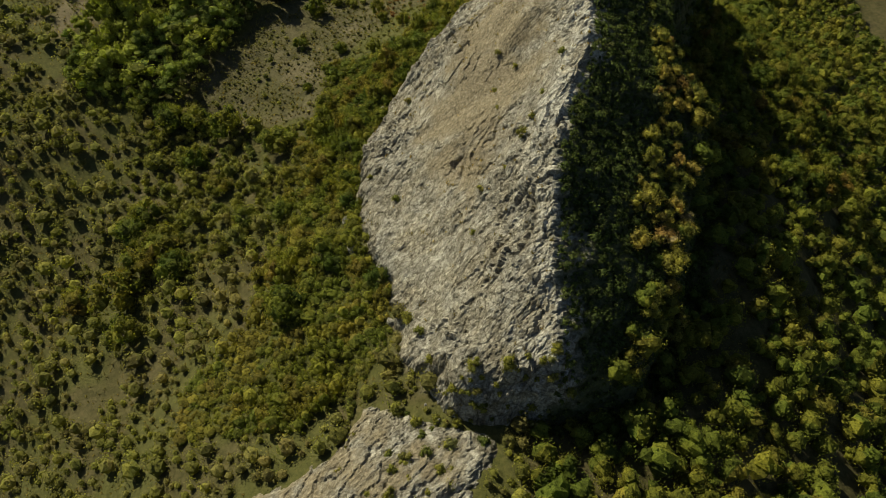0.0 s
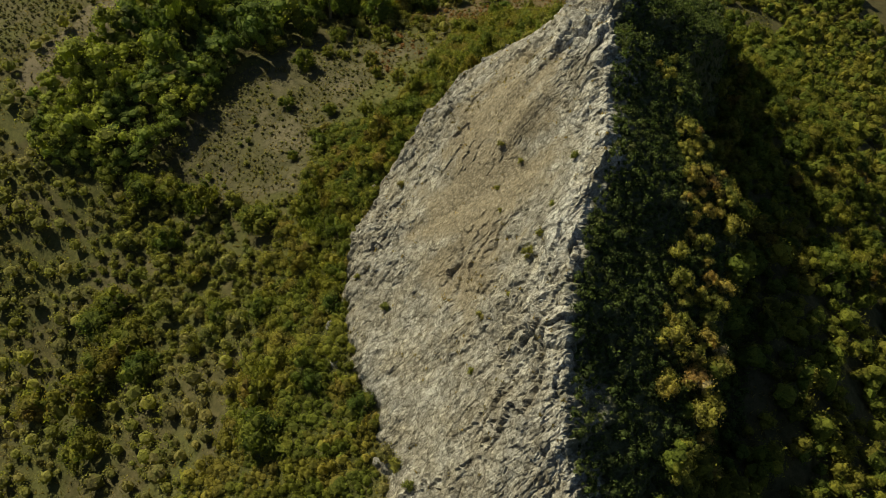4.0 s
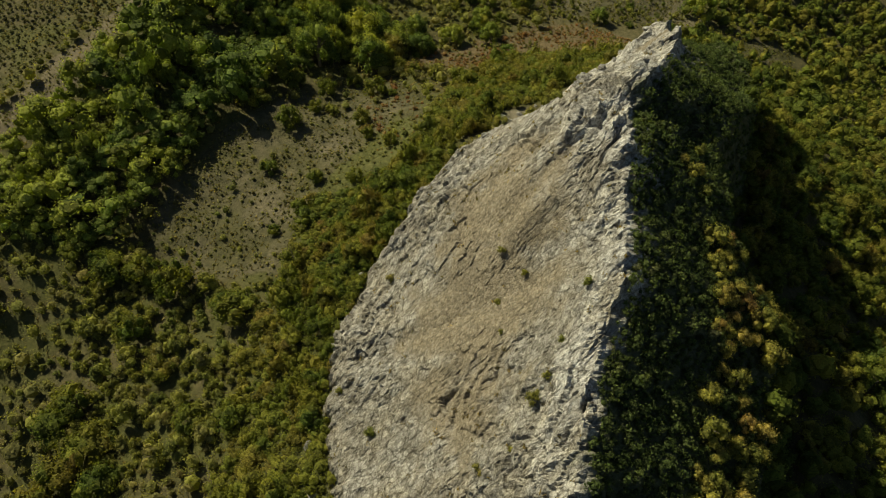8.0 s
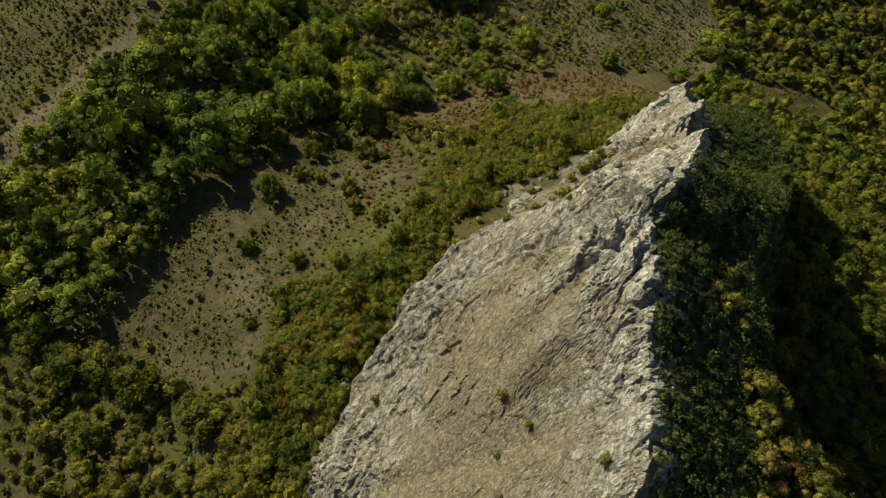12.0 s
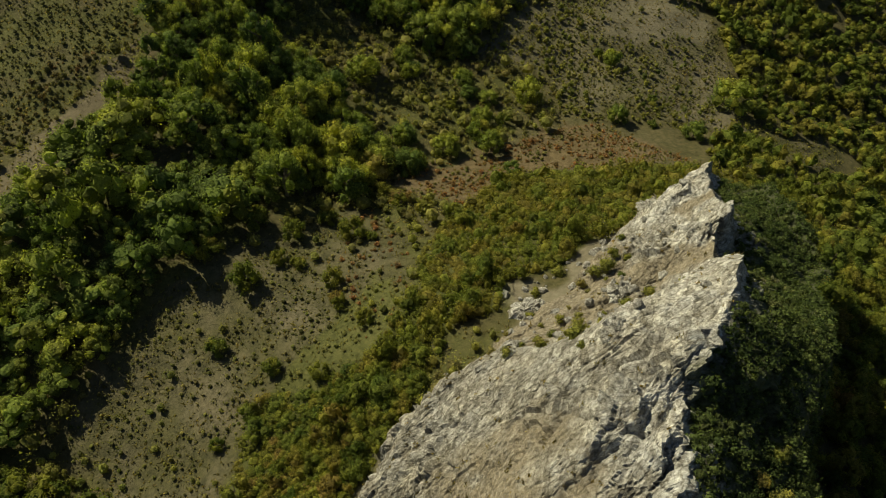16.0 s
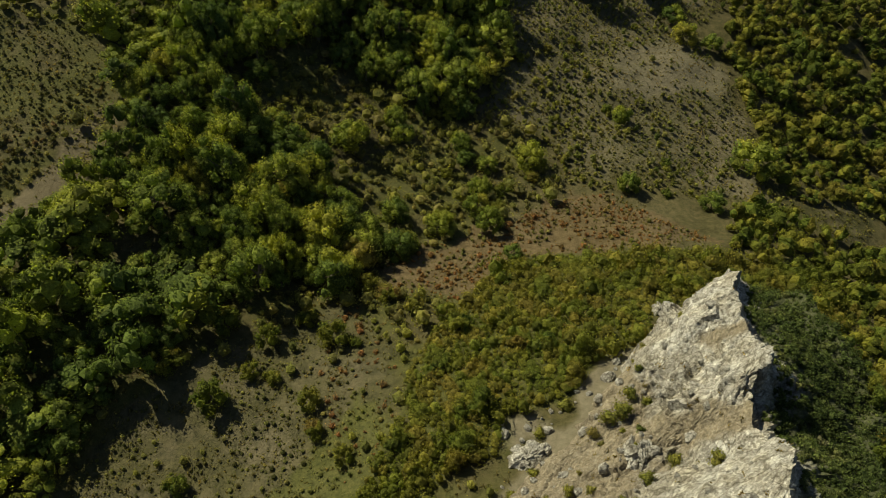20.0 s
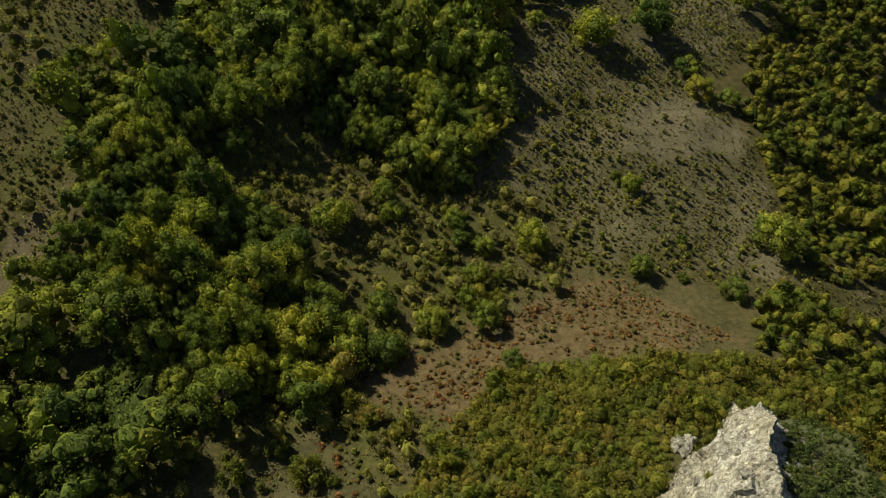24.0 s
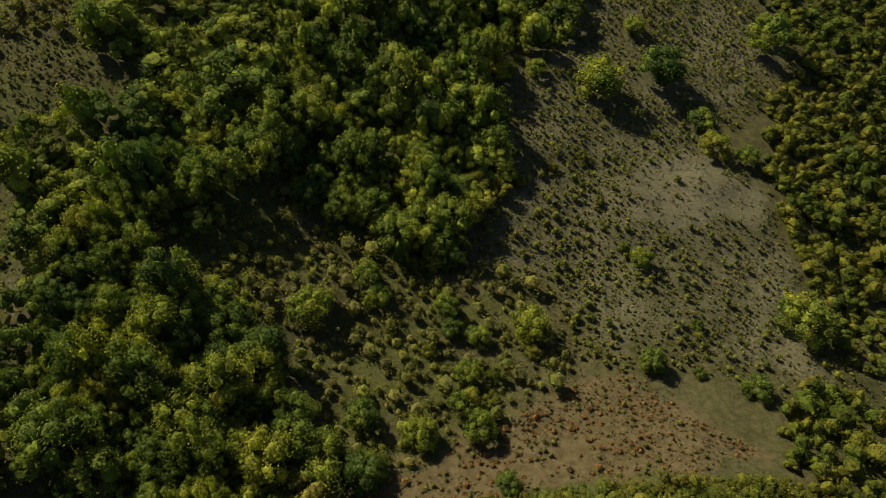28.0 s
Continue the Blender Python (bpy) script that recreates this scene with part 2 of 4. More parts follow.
# steps in the bedding that cross the lower slab: along y, and the x at which the upper side begins
STEPS = [([40, 57, 64, 70, 76], [-2.0, 3.2, 5.4, 9.5, 13.0], 1.3), ([37, 43, 50, 54], [-1.0, 3.0, 8.3, 10.5], 1.0), ([86, 92, 97, 103], [2.0, 5.0, 12.0, 19.0], 0.9)]
# spurs of bare rock: where each starts, the way it runs, how far, how high, how wide
SPURS = [(32.0, 115.0, -0.86, -0.51, 20, 1.5, 3.0), (36.5, 128.5, -0.78, -0.62, 13, 1.5, 2.6), (41.5, 147.0, -0.72, -0.69, 19, 2.2, 2.0),
         (38.0, 141.0, -0.75, -0.66, 12, 1.4, 1.4), (18.5, 80.0, -0.45, -0.89, 18, 0.9, 1.6), (25.5, 104.0, -0.8, -0.6, 24, 1.4, 2.0), (20.5, 96.0, -0.75, -0.66, 20, 1.1, 1.6), (19.3, 87.5, -0.6, -0.8, 14, 0.7, 1.6)]


def crest(y):
    return np.interp(y, CREST_Y, CREST_X), np.interp(y, CREST_Y, CREST_Z)


def spurs(x, y):
    """How far the bare rock spurs stand up from the slab."""
    out = 0
    for ox, oy, wx, wy, reach, high, wide in SPURS:
        along, off = (x - ox) * wx + (y - oy) * wy, (x - ox) * -wy + (y - oy) * wx
        out = out + high * np.exp(-(off / wide) ** 2) * np.clip((reach - along) / 5, 0, 1) * np.clip((along + 1) / 3, 0, 1)
    return out


def jags(y):
    """The broken outline of the slab: teeth of two sizes along its west edge."""
    y = np.asarray(y, float)
    return 1.1 * (2 * np.abs((y / 6.3 + 0.35 * np.sin(y / 4.1)) % 1 - 0.5) - 0.5) + 0.7 * (2 * np.abs((y / 2.3 + 0.4 * np.sin(y / 1.7)) % 1 - 0.5) - 0.5)


def ridge(x, y):
    """Height of the limestone ridge: a steep slab to the west of its crest, a scrubby flank to the east that ends in a cliff."""
    cx, cz = crest(y)
    d = cx - x
    edge = cx - np.interp(y, EDGE_Y, EDGE_X) + jags(y)
    # spurs run down from the tops towards the south-west
    spur = np.clip((y - 112) / 6, 0, 1) * np.clip(d / 3, 0, 1)
    face = cz + spur * (np.interp(y + 0.7 * d, CREST_Y, CREST_Z) - cz) * np.exp(-np.maximum(0, d - 5) / 7)
    for along, where, high in STEPS:
        side = 1 / (1 + np.exp(-2.4 * (x - np.interp(y, along, where))))
        face = face + high * (side - 0.5) * np.clip((along[-1] + 3 - y) / 5, 0, 1) * np.clip((y - along[0] + 3) / 5, 0, 1) * np.clip(d / 4, 0, 1)
    face = face - np.interp(y, SLAB_Y, SLAB_A) * d - np.interp(y, SLAB_Y, SLAB_B) * d * d - 1.6 * np.maximum(0, d - edge)
    face = face + spurs(x, y)
    # the slab ends to the north in a scarp above the apron
    scarp = 1 / (1 + np.exp(np.clip((y - 110.3 + 0.8 * np.sin(x / 1.9) + 0.1 * (x - 10)) * 1.8, -30, 30))) - 0.5
    face = face + 2.2 * scarp * np.exp(-((y - 110.3) / 5.5) ** 2) * np.clip((d - 4) / 5, 0, 1)
    face = face + 0.8 * np.exp(-((d - edge + 1.6) / 1.4) ** 2) * np.clip(edge / 8, 0, 1)
    e = np.maximum(0, -d)
    rim = np.interp(y, RIM_Y, RIM_E)
    calm = 0.5 * (np.interp(y - 3, CREST_Y, CREST_Z) + np.interp(y + 3, CREST_Y, CREST_Z))
    top = cz + (calm - cz) * np.clip(e / 3, 0, 1) * (y > 42)
    north = np.clip((y - 106) / 8, 0, 1)
    flank = top - np.interp(y, FLANK_Y, FLANK_S) * e - north * (2.2 * (1 - np.exp(-e / 1.8)) - 1.6 * np.exp(-((e - rim + 0.6) / 1.5) ** 2)) - 2.4 * np.maximum(0, e - rim)
    return np.where(d >= 0, face, flank)


def land(x, y):
    return np.maximum(valley(x, y), np.where((np.asarray(y) > 26) & (np.asarray(y) < 162), ridge(x, y), -99))

# ---- noise for shaping ----
def hashed(ix, iy, iz, seed):
    n = (ix * 374761393 + iy * 668265263 + iz * 2147483647 + seed * 974634777) & 0xFFFFFFFF
    n = ((n ^ (n >> 13)) * 1274126177) & 0xFFFFFFFF
    n = ((n ^ (n >> 16)) * 2246822519) & 0xFFFFFFFF
    return (n ^ (n >> 15)) / 4294967296.0


def smooth_noise(p, seed=0):
    """Value noise from 0 to 1 at the points p (n x 3), one wave a unit."""
    i = np.floor(p).astype(np.int64)
    f = p - i
    f = f * f * (3 - 2 * f)
    out = np.zeros(len(p))
    for dx in (0, 1):
        for dy in (0, 1):
            for dz in (0, 1):
                w = (f[:, 0] if dx else 1 - f[:, 0]) * (f[:, 1] if dy else 1 - f[:, 1]) * (f[:, 2] if dz else 1 - f[:, 2])
                out += w * hashed(i[:, 0] + dx, i[:, 1] + dy, i[:, 2] + dz, seed)
    return out


def fractal(p, octaves=4, seed=0):
    total, size, sum_of = np.zeros(len(p)), 1.0, 0.0
    for k in range(octaves):
        total += size * smooth_noise(p * 2 ** k + 17.3 * k, seed + k)
        sum_of += size
        size *= 0.5
    return total / sum_of


def blocks(p, seed=0):
    """Broken stone: each cell is a tilted facet; returns its height (about -1 to 1) and the distance to the joint."""
    i = np.floor(p).astype(np.int64)
    best, second, height = np.full(len(p), 9.0), np.full(len(p), 9.0), np.zeros(len(p))
    for dx in (-1, 0, 1):
        for dy in (-1, 0, 1):
            for dz in (-1, 0, 1):
                c = i + (dx, dy, dz)
                h = [hashed(c[:, 0], c[:, 1], c[:, 2], seed + k) for k in range(4)]
                v = p - c - np.stack(h[:3], 1)
                d = np.einsum("ij,ij->i", v, v)
                tilt = (h[3] * 2 - 1) + (v[:, 0] * (h[0] - 0.5) + v[:, 1] * (h[1] - 0.5)) * 1.6
                nearer = d < best
                second = np.where(nearer, best, np.minimum(second, d))
                height = np.where(nearer, tilt, height)
                best = np.where(nearer, d, best)
    return height, np.sqrt(second) - np.sqrt(best)


def flat_points(x, y, size):
    return np.stack([np.ravel(x) / size, np.ravel(y) / size, np.full(np.size(x), 0.37)], 1)


def inside(polygon, x, y):
    """Which points lie in the polygon."""
    x, y = np.asarray(x, float), np.asarray(y, float)
    found = np.zeros(x.shape, bool)
    for (ax, ay), (bx, by) in zip(polygon, polygon[1:] + polygon[:1]):
        crosses = (ay > y) != (by > y)
        found ^= crosses & (x < (bx - ax) * (y - ay) / ((by - ay) or 1e-9) + ax)
    return found


# ---- ground ----
MEADOW_NEAR = [(-48, 109), (-48, 114), (-45, 121), (-42, 129), (-39, 135), (-32, 140), (-23, 145), (-16, 151), (-9, 153), (-3, 141), (-2, 130), (-6, 120), (-12, 115), (-20, 115), (-22, 112), (-23, 107), (-23, 101), (-28, 99), (-37, 102), (-43, 106)]
RUST = [(-9, 162), (-3, 165), (5, 171), (8, 175), (12, 171), (14, 174), (19, 180), (29, 184), (35, 184), (41, 177), (48, 172), (48, 170), (38, 166), (26, 165), (16, 164), (12, 162), (9, 157), (6, 152), (0, 154), (-6, 156)]
MEADOW_FAR = [(35, 277), (32, 264), (21, 255), (15, 249), (17, 235), (18, 225), (12, 213), (8, 207), (14, 203), (25, 202), (26, 191), (33, 189), (42, 191), (54, 187), (59, 184), (69, 186), (65, 195), (66, 204), (65, 215), (65, 222), (64, 232), (55, 241), (54, 246), (64, 246), (72, 252), (80, 261), (81, 268), (75, 276), (75, 282)]
BARE_PATCH = [(39, 225), (43, 231), (51, 235), (60, 231), (65, 226), (64, 220), (53, 218), (46, 218), (38, 218)]
STRIP = [(-80, 124), (-82, 136), (-76, 145), (-73, 154), (-69, 162), (-64, 172), (-61, 184), (-55, 185), (-56, 176), (-60, 161), (-65, 149), (-69, 139), (-72, 130)]
STRIP2 = [(-67, 154), (-70, 162), (-66, 167), (-62, 176), (-59, 188), (-58, 194), (-54, 186), (-57, 176), (-61, 166), (-64, 159)]
FOREST_LOW = [(-64, 162), (-59, 165), (-56, 172), (-54, 180), (-54, 189), (-57, 195), (-47, 197), (-35, 197), (-32, 194), (-24, 189), (-20, 185), (-15, 176), (-9, 167), (-10, 160), (-13, 156), (-19, 156), (-27, 155), (-33, 150), (-34, 143), (-37, 139), (-41, 141), (-46, 133), (-51, 130)]
FOREST_BELT = [(-77, 127), (-71, 140), (-64, 153), (-60, 169), (-37, 175), (-27, 167), (-17, 161), (-25, 152), (-33, 147), (-40, 138), (-44, 126), (-49, 116), (-54, 109), (-63, 108), (-72, 112)]
FOREST_TOP = [(-61, 252), (-63, 243), (-58, 236), (-46, 238), (-52, 224), (-67, 214), (-61, 197), (-51, 197), (-42, 200), (-33, 209), (-28, 212), (-25, 218), (-21, 214), (-13, 209), (-8, 210), (-3, 202), (6, 202), (11, 213), (17, 223), (16, 236), (12, 250), (18, 258), (30, 262), (33, 269), (31, 277), (33, 290), (0, 285), (-30, 270)]
THICKET_NORTH = [(11, 162), (23, 165), (38, 166), (52, 166), (67, 165), (72, 158), (62, 149), (49, 144), (35, 139), (34, 149), (29, 141), (22, 137), (19, 132), (11, 129), (10, 124), (4, 122), (-1, 117), (-7, 111), (-11, 111), (-9, 114), (-6, 119), (-3, 123), (0, 128), (-2, 137), (1, 145), (6, 153)]
THICKET_MID = [(-8, 136), (5, 123), (-1, 111), (-9, 98), (-12, 85), (-12, 73), (-12, 66), (-25, 68), (-27, 78), (-27, 87), (-23, 97), (-23, 106), (-21, 115), (-17, 121), (-12, 126)]
THICKET_SOUTH = [(-15, 110), (-11, 83), (-12, 70), (-7, 57), (-7, 49), (-10, 44), (-18, 38), (-35, 40), (-38, 48), (-29, 56), (-28, 67), (-24, 75), (-25, 91), (-23, 104), (-21, 114)]
SLAB = [(-10, 41), (-6, 41), (0, 38), (5, 36), (7, 33), (5, 30), (4, 22), (-27, 24), (-25, 31), (-17, 32), (-12, 35)]
HEATH = [(-110, 215), (-62, 209), (-57, 194), (-60, 188), (-64, 177), (-67, 166), (-70, 162), (-76, 150), (-84, 133), (-100, 140)]
HEATH_TOP = [(-76, 239), (-64, 241), (-58, 236), (-46, 238), (-52, 224), (-67, 214)]
CLEARING = [(69, 187), (86, 192), (90, 190), (86, 181), (77, 178), (71, 181)]
DIRT = [(22, 137), (27, 140), (25, 127), (20, 125), (15, 125), (11, 124), (10, 128), (18, 130)]


def grid_mesh(name, xs, ys, zs, keep=None):
    """A mesh from three equal 2D arrays; keep says which quads stay."""
    r, c = xs.shape
    verts = np.stack([xs.ravel(), ys.ravel(), zs.ravel()], 1)
    i = np.arange(r * c).reshape(r, c)
    quads = np.stack([i[:-1, :-1], i[:-1, 1:], i[1:, 1:], i[1:, :-1]], -1)
    quads = quads[keep] if keep is not None else quads.reshape(-1, 4)
    used = np.zeros(len(verts), bool)
    used[quads.ravel()] = True
    number = np.cumsum(used) - 1
    mesh = raw_mesh(name, verts[used], number[quads])
    return mesh, used


def raw_mesh(name, verts, faces, smooth=False):
    mesh = bpy.data.meshes.new(name)
    k = faces.shape[1]
    mesh.vertices.add(len(verts))
    mesh.vertices.foreach_set("co", np.ascontiguousarray(verts, np.float32).ravel())
    mesh.loops.add(faces.size)
    mesh.loops.foreach_set("vertex_index", np.ascontiguousarray(faces, np.int32).ravel())
    mesh.polygons.add(len(faces))
    mesh.polygons.foreach_set("loop_start", np.arange(0, faces.size, k, dtype=np.int32))
    mesh.update(calc_edges=True)
    mesh.polygons.foreach_set("use_smooth", np.full(len(faces), smooth))
    return mesh


def cover(mesh, name, values):
    mesh.attributes.new(name, "FLOAT", "POINT").data.foreach_set("value", np.ascontiguousarray(values, np.float32))


def spread(low, high, step, reach):
    """Even steps from low to high, then ever longer ones out to reach."""
    tail, at = [], step
    while at < reach:
        tail.append(at)
        at *= 1.35
    return np.concatenate([low - np.array(tail[::-1]), np.arange(low, high + 1e-6, step), high + np.array(tail)])


def ground_height(x, y):
    """The valley with its hummocks, sunk a little under the ridge."""
    p = flat_points(x, y, 1.0)
    bumps = (fractal(p / 14, 3, 5) - 0.5) * 3.0 + (fractal(p / 3.1, 3, 9) - 0.5) * 0.7
    near = np.exp(-((np.ravel(x) - 10) ** 2 + (np.ravel(y) - 160) ** 2) / 2e5)
    return valley(x, y) + (bumps * near).reshape(np.shape(x))


def soft_zone(polygon, x, y, rough=5.0):
    """1 in the polygon, 0 outside, with a ragged edge."""
    p = flat_points(x, y, 6.0)
    jx = np.ravel(x) + (fractal(p, 3, 31) - 0.5) * rough * 2
    jy = np.ravel(y) + (fractal(p, 3, 37) - 0.5) * rough * 2
    return inside(polygon, jx, jy)


gx, gy = np.meshgrid(spread(-120, 140, 1.1, 3600), spread(12, 300, 1.1, 3600))
gz = ground_height(gx, gy)
ground_mesh, _ = grid_mesh("ground", gx, gy, gz)
fx, fy = gx.ravel(), gy.ravel()
open_land = soft_zone(MEADOW_NEAR, fx, fy) | soft_zone(MEADOW_FAR, fx, fy) | soft_zone(STRIP, fx, fy, 3) | soft_zone(STRIP2, fx, fy, 3) | soft_zone(CLEARING, fx, fy, 3)
rusty = soft_zone(RUST, fx, fy)
rise = ridge(fx, fy) - gz.ravel()
margin = (rise > -2.2 - 2 * (fractal(flat_points(fx, fy, 4.0), 3, 33) - 0.5)) & (fx < crest(fy)[0]) & (fy > 40) & (fy < 150)
cover(ground_mesh, "rust", np.maximum(rusty * 0.8, (soft_zone(STRIP, fx, fy, 3) | soft_zone(STRIP2, fx, fy, 3)) * 0.6))
cover(ground_mesh, "pale", np.maximum(np.maximum(np.maximum(soft_zone(DIRT, fx, fy, 4) * 0.9, margin * 0.7), np.maximum(soft_zone(MEADOW_NEAR, fx, fy, 4) * 0.08, soft_zone(MEADOW_FAR, fx, fy, 4) * 0.25)), np.maximum((soft_zone(STRIP, fx, fy, 3) | soft_zone(STRIP2, fx, fy, 3)) * 0.4, soft_zone(BARE_PATCH, fx, fy, 4) * 0.5)))
cover(ground_mesh, "litter", ~(open_land | rusty | margin | soft_zone(DIRT, fx, fy, 4)) * 0.75)
thickets = soft_zone(THICKET_NORTH, fx, fy, 2) | soft_zone(THICKET_MID, fx, fy, 2) | soft_zone(THICKET_SOUTH, fx, fy, 2)
bushy = ~(open_land | rusty | margin) * (fx < np.interp(fy, [20, 56, 130, 170, 200, 300], [9, 9, 12, 30, 20, 40])) * np.clip((fractal(flat_points(fx, fy, 7.0), 3, 35) - 0.42) * 6, 0, 0.7)
cover(ground_mesh, "herb", np.maximum(thickets * ~rusty * 0.85, bushy))
ground_mesh.polygons.foreach_set("use_smooth", np.full(len(ground_mesh.polygons), True))
ground_mesh.materials.append(GROUND)
ground = tagged(new("ground", ground_mesh), "dry tan meadow soil and leaf litter of the valley", "ground", kind="structure")


# ---- limestone ridge ----
def thing(name, label, category, at=(0, 0, 0), group="", kind=""):
    ob = new(name)
    ob.location = at
    return tagged(ob, label, category, group, kind)


def part(name, mesh, material, parent, label=""):
    ob = new(name, mesh)
    if material and not mesh.materials:
        mesh.materials.append(material)
    ob.parent = parent
    return tagged(ob, label)


def broken_stone(px, py, pz, rough, amount=1.0):
    """How far the weathered stone stands out at each point, in metres."""
    p = np.stack([px.ravel(), py.ravel(), pz.ravel()], 1)
    turn = np.array(Euler((radians(10), radians(20), radians(-38))).to_matrix())
    q = p @ turn
    warp = np.stack([fractal(p / 4, 3, 61 + k) - 0.5 for k in range(3)], 1) * 2.5
    big, gap_big = blocks((q + warp) / (4.2, 6.5, 4.5), 3)
    mid, gap = blocks((q + warp * 0.6) / (1.25, 2.1, 1.4), 7)
    small, gap_small = blocks((q + warp * 0.35) / (0.5, 0.8, 0.55), 11)
    swell = fractal(p / 16, 4, 21) - 0.5
    north = np.interp(p[:, 1], [84, 104], [0.0, 1.0])
    # ribs and gullies that run down the slab
    ribs = 1 - 2 * np.abs(fractal((q + warp) / (3.4, 15.0, 5.0), 4, 41) - 0.5)
    where = np.clip(fractal(p / 9, 3, 53) * 3.4 - 1.15, 0.12, 1.25)
    # tilted beds: plates that rise slowly and break off sharply
    bed = (p @ np.array([0.55, -0.5, 0.35])) / 2.3 + (fractal(p / 6, 4, 47) - 0.5) * 4.5
    plates = (bed - np.floor(bed)) ** 1.6 * np.clip(fractal(p / 5, 3, 49) * 2.8 - 0.9, 0, 1)
    craggy = where * (0.7 + 0.5 * north) * np.minimum(rough, 1.3)
    out = swell * (1.2 + 0.8 * north) + craggy * ((ribs - 0.8) * 2.0 + big * 0.3 - 0.3 * np.clip(1 - gap_big / 0.1, 0, 1) + plates * 0.8)
    grit = (fractal(p / 0.7, 4, 57) - 0.5) * 0.34
    out = out + rough * (0.6 + 0.5 * where) * (mid * 0.1 - 0.14 * np.clip(1 - gap / 0.12, 0, 1) + small * 0.06 - 0.08 * np.clip(1 - gap_small / 0.16, 0, 1) + grit)
    return (out * amount).reshape(px.shape)


def ridge_mesh(name, offsets, rows):
    s, y = np.meshgrid(offsets, rows)
    cx, cz = crest(y)
    x = cx + s + (fractal(flat_points(y, y * 0, 5.0), 4, 71) - 0.5).reshape(s.shape) * 3.0 * np.exp(-np.abs(s) / 14)
    z = ridge(x, y)
    ex = (ridge(x + 1.5, y) - ridge(x - 1.5, y)) / 3
    ey = (ridge(x, y + 0.8) - ridge(x, y - 0.8)) / 1.6
    ex, ey = np.clip(ex, -3, 3), np.clip(ey, -3, 3)
    length = np.sqrt(ex * ex + ey * ey + 1)
    p3 = np.stack([x.ravel(), y.ravel(), z.ravel()], 1)
    tan_patch = 1.1 * np.exp(-((x - 5 - 0.2 * (y - 80)) / 9) ** 2 - ((y - 83) / 19) ** 2) + 1.1 * np.exp(-((x - 18) / 8) ** 2 - ((y - 124) / 8) ** 2) + np.exp(-((x - 31) / 5) ** 2 - ((y - 122) / 2.5) ** 2) + np.exp(-((x - 34) / 4) ** 2 - ((y - 134) / 2) ** 2)
    tan_patch += 0.7 * np.clip((cx - x - 8.5) / 4, 0, 1) * np.interp(y, [108, 114, 138, 146], [0, 1, 1, 0])
    soil = np.clip((tan_patch.ravel() + (fractal(p3 / 3.5, 4, 81) - 0.5) * 1.3 - 0.45) * 2.4, 0, 0.85) * (s.ravel() < 2)
    bare_top = np.interp(y.ravel(), [110, 118, 148, 152], [0, 1.6, 1.6, 0])
    moss = np.clip((s.ravel() - 0.8 - bare_top) / 2.5 + (fractal(p3 / 4, 4, 91) - 0.5) * 3.4, 0, 0.9)
    white = np.clip(1.1 * np.exp(-(np.maximum(0, np.abs(s.ravel()) - bare_top) / 2.4) ** 2) + 0.75 * np.ravel(spurs(x, y)) + 0.9 * np.exp(-((x.ravel() - 12) / 2) ** 2 - ((y.ravel() - 63) / 6) ** 2) - 0.15 + 0.3 * np.interp(y.ravel(), [100, 112], [0, 1]) + (fractal(p3 / 2.5, 4, 95) - 0.5) * 2.2, 0, 1) * (1 - soil)
    rough = (1 - 0.5 * soil.reshape(x.shape)) * (1 + 0.5 * np.exp(-np.abs(s) / 3.5))
    out = broken_stone(x, y, z, rough.ravel())
    x, y, z = x - ex / length * out, y - ey / length * out, z + out / length
    above = z > valley(x, y) - 2.5
    keep = above[:-1, :-1] | above[1:, 1:] | above[1:, :-1] | above[:-1, 1:]
    mesh, used = grid_mesh(name, x, y, z, keep)
    cover(mesh, "soil", soil[used])
    cover(mesh, "moss", moss[used])
    cover(mesh, "white", white[used])
    return mesh


ridge_rows = np.arange(30, 158, 0.18)
limestone_ridge = thing("limestone_ridge", "pale grey weathered limestone ridge with a shaded mossy flank", "rock")
part("slab_face", ridge_mesh("slab_face", np.linspace(-42, 0, 230), ridge_rows), LIMESTONE, limestone_ridge, "sunlit broken limestone slab")
part("shaded_flank", ridge_mesh("shaded_flank", np.linspace(0, 40, 112), ridge_rows), LIMESTONE, limestone_ridge, "dark flank grown over with scrub")


def slab_mesh(name):
    """The lower slab: bare beds of stone lying on the slope, sinking into the ground at its rim."""
    x, y = np.meshgrid(np.arange(-34, 14, 0.25), np.arange(14, 54, 0.25))
    shape = np.zeros(x.shape)
    for k in range(24):
        a = k * 2.399
        r = 2.2 * math.sqrt((k + 0.5) / 24)
        shape += soft_zone(SLAB, x.ravel() + r * math.cos(a), y.ravel() + r * math.sin(a), 2.5).reshape(x.shape) / 24
    z = ground_height(x, y) - 1.6 + 2.4 * shape
    p3 = np.stack([x.ravel(), y.ravel(), z.ravel()], 1)
    soil = np.clip((fractal(p3 / 2.5, 4, 83) - 0.5) * 5 + 0.45, 0, 0.9)
    z = z + broken_stone(x, y, z, 1 - 0.5 * soil, 0.95) - 0.2
    keep = shape > 0.02
    mesh, used = grid_mesh(name, x, y, z, keep[:-1, :-1])
    cover(mesh, "soil", soil[used])
    cover(mesh, "moss", soil[used] * 0)
    return mesh


lower_slab = thing("lower_rock_slab", "low pale limestone slab with tan rubble and tufts", "rock")
part("bedding", slab_mesh("bedding"), LIMESTONE, lower_slab)


# ---- trees and shrubs: shapes ----
from mathutils.bvhtree import BVHTree

bpy.context.view_layer.update()
stone_trees = [BVHTree.FromPolygons([v.co for v in o.data.vertices], [p.vertices for p in o.data.polygons]) for o in limestone_ridge.children]


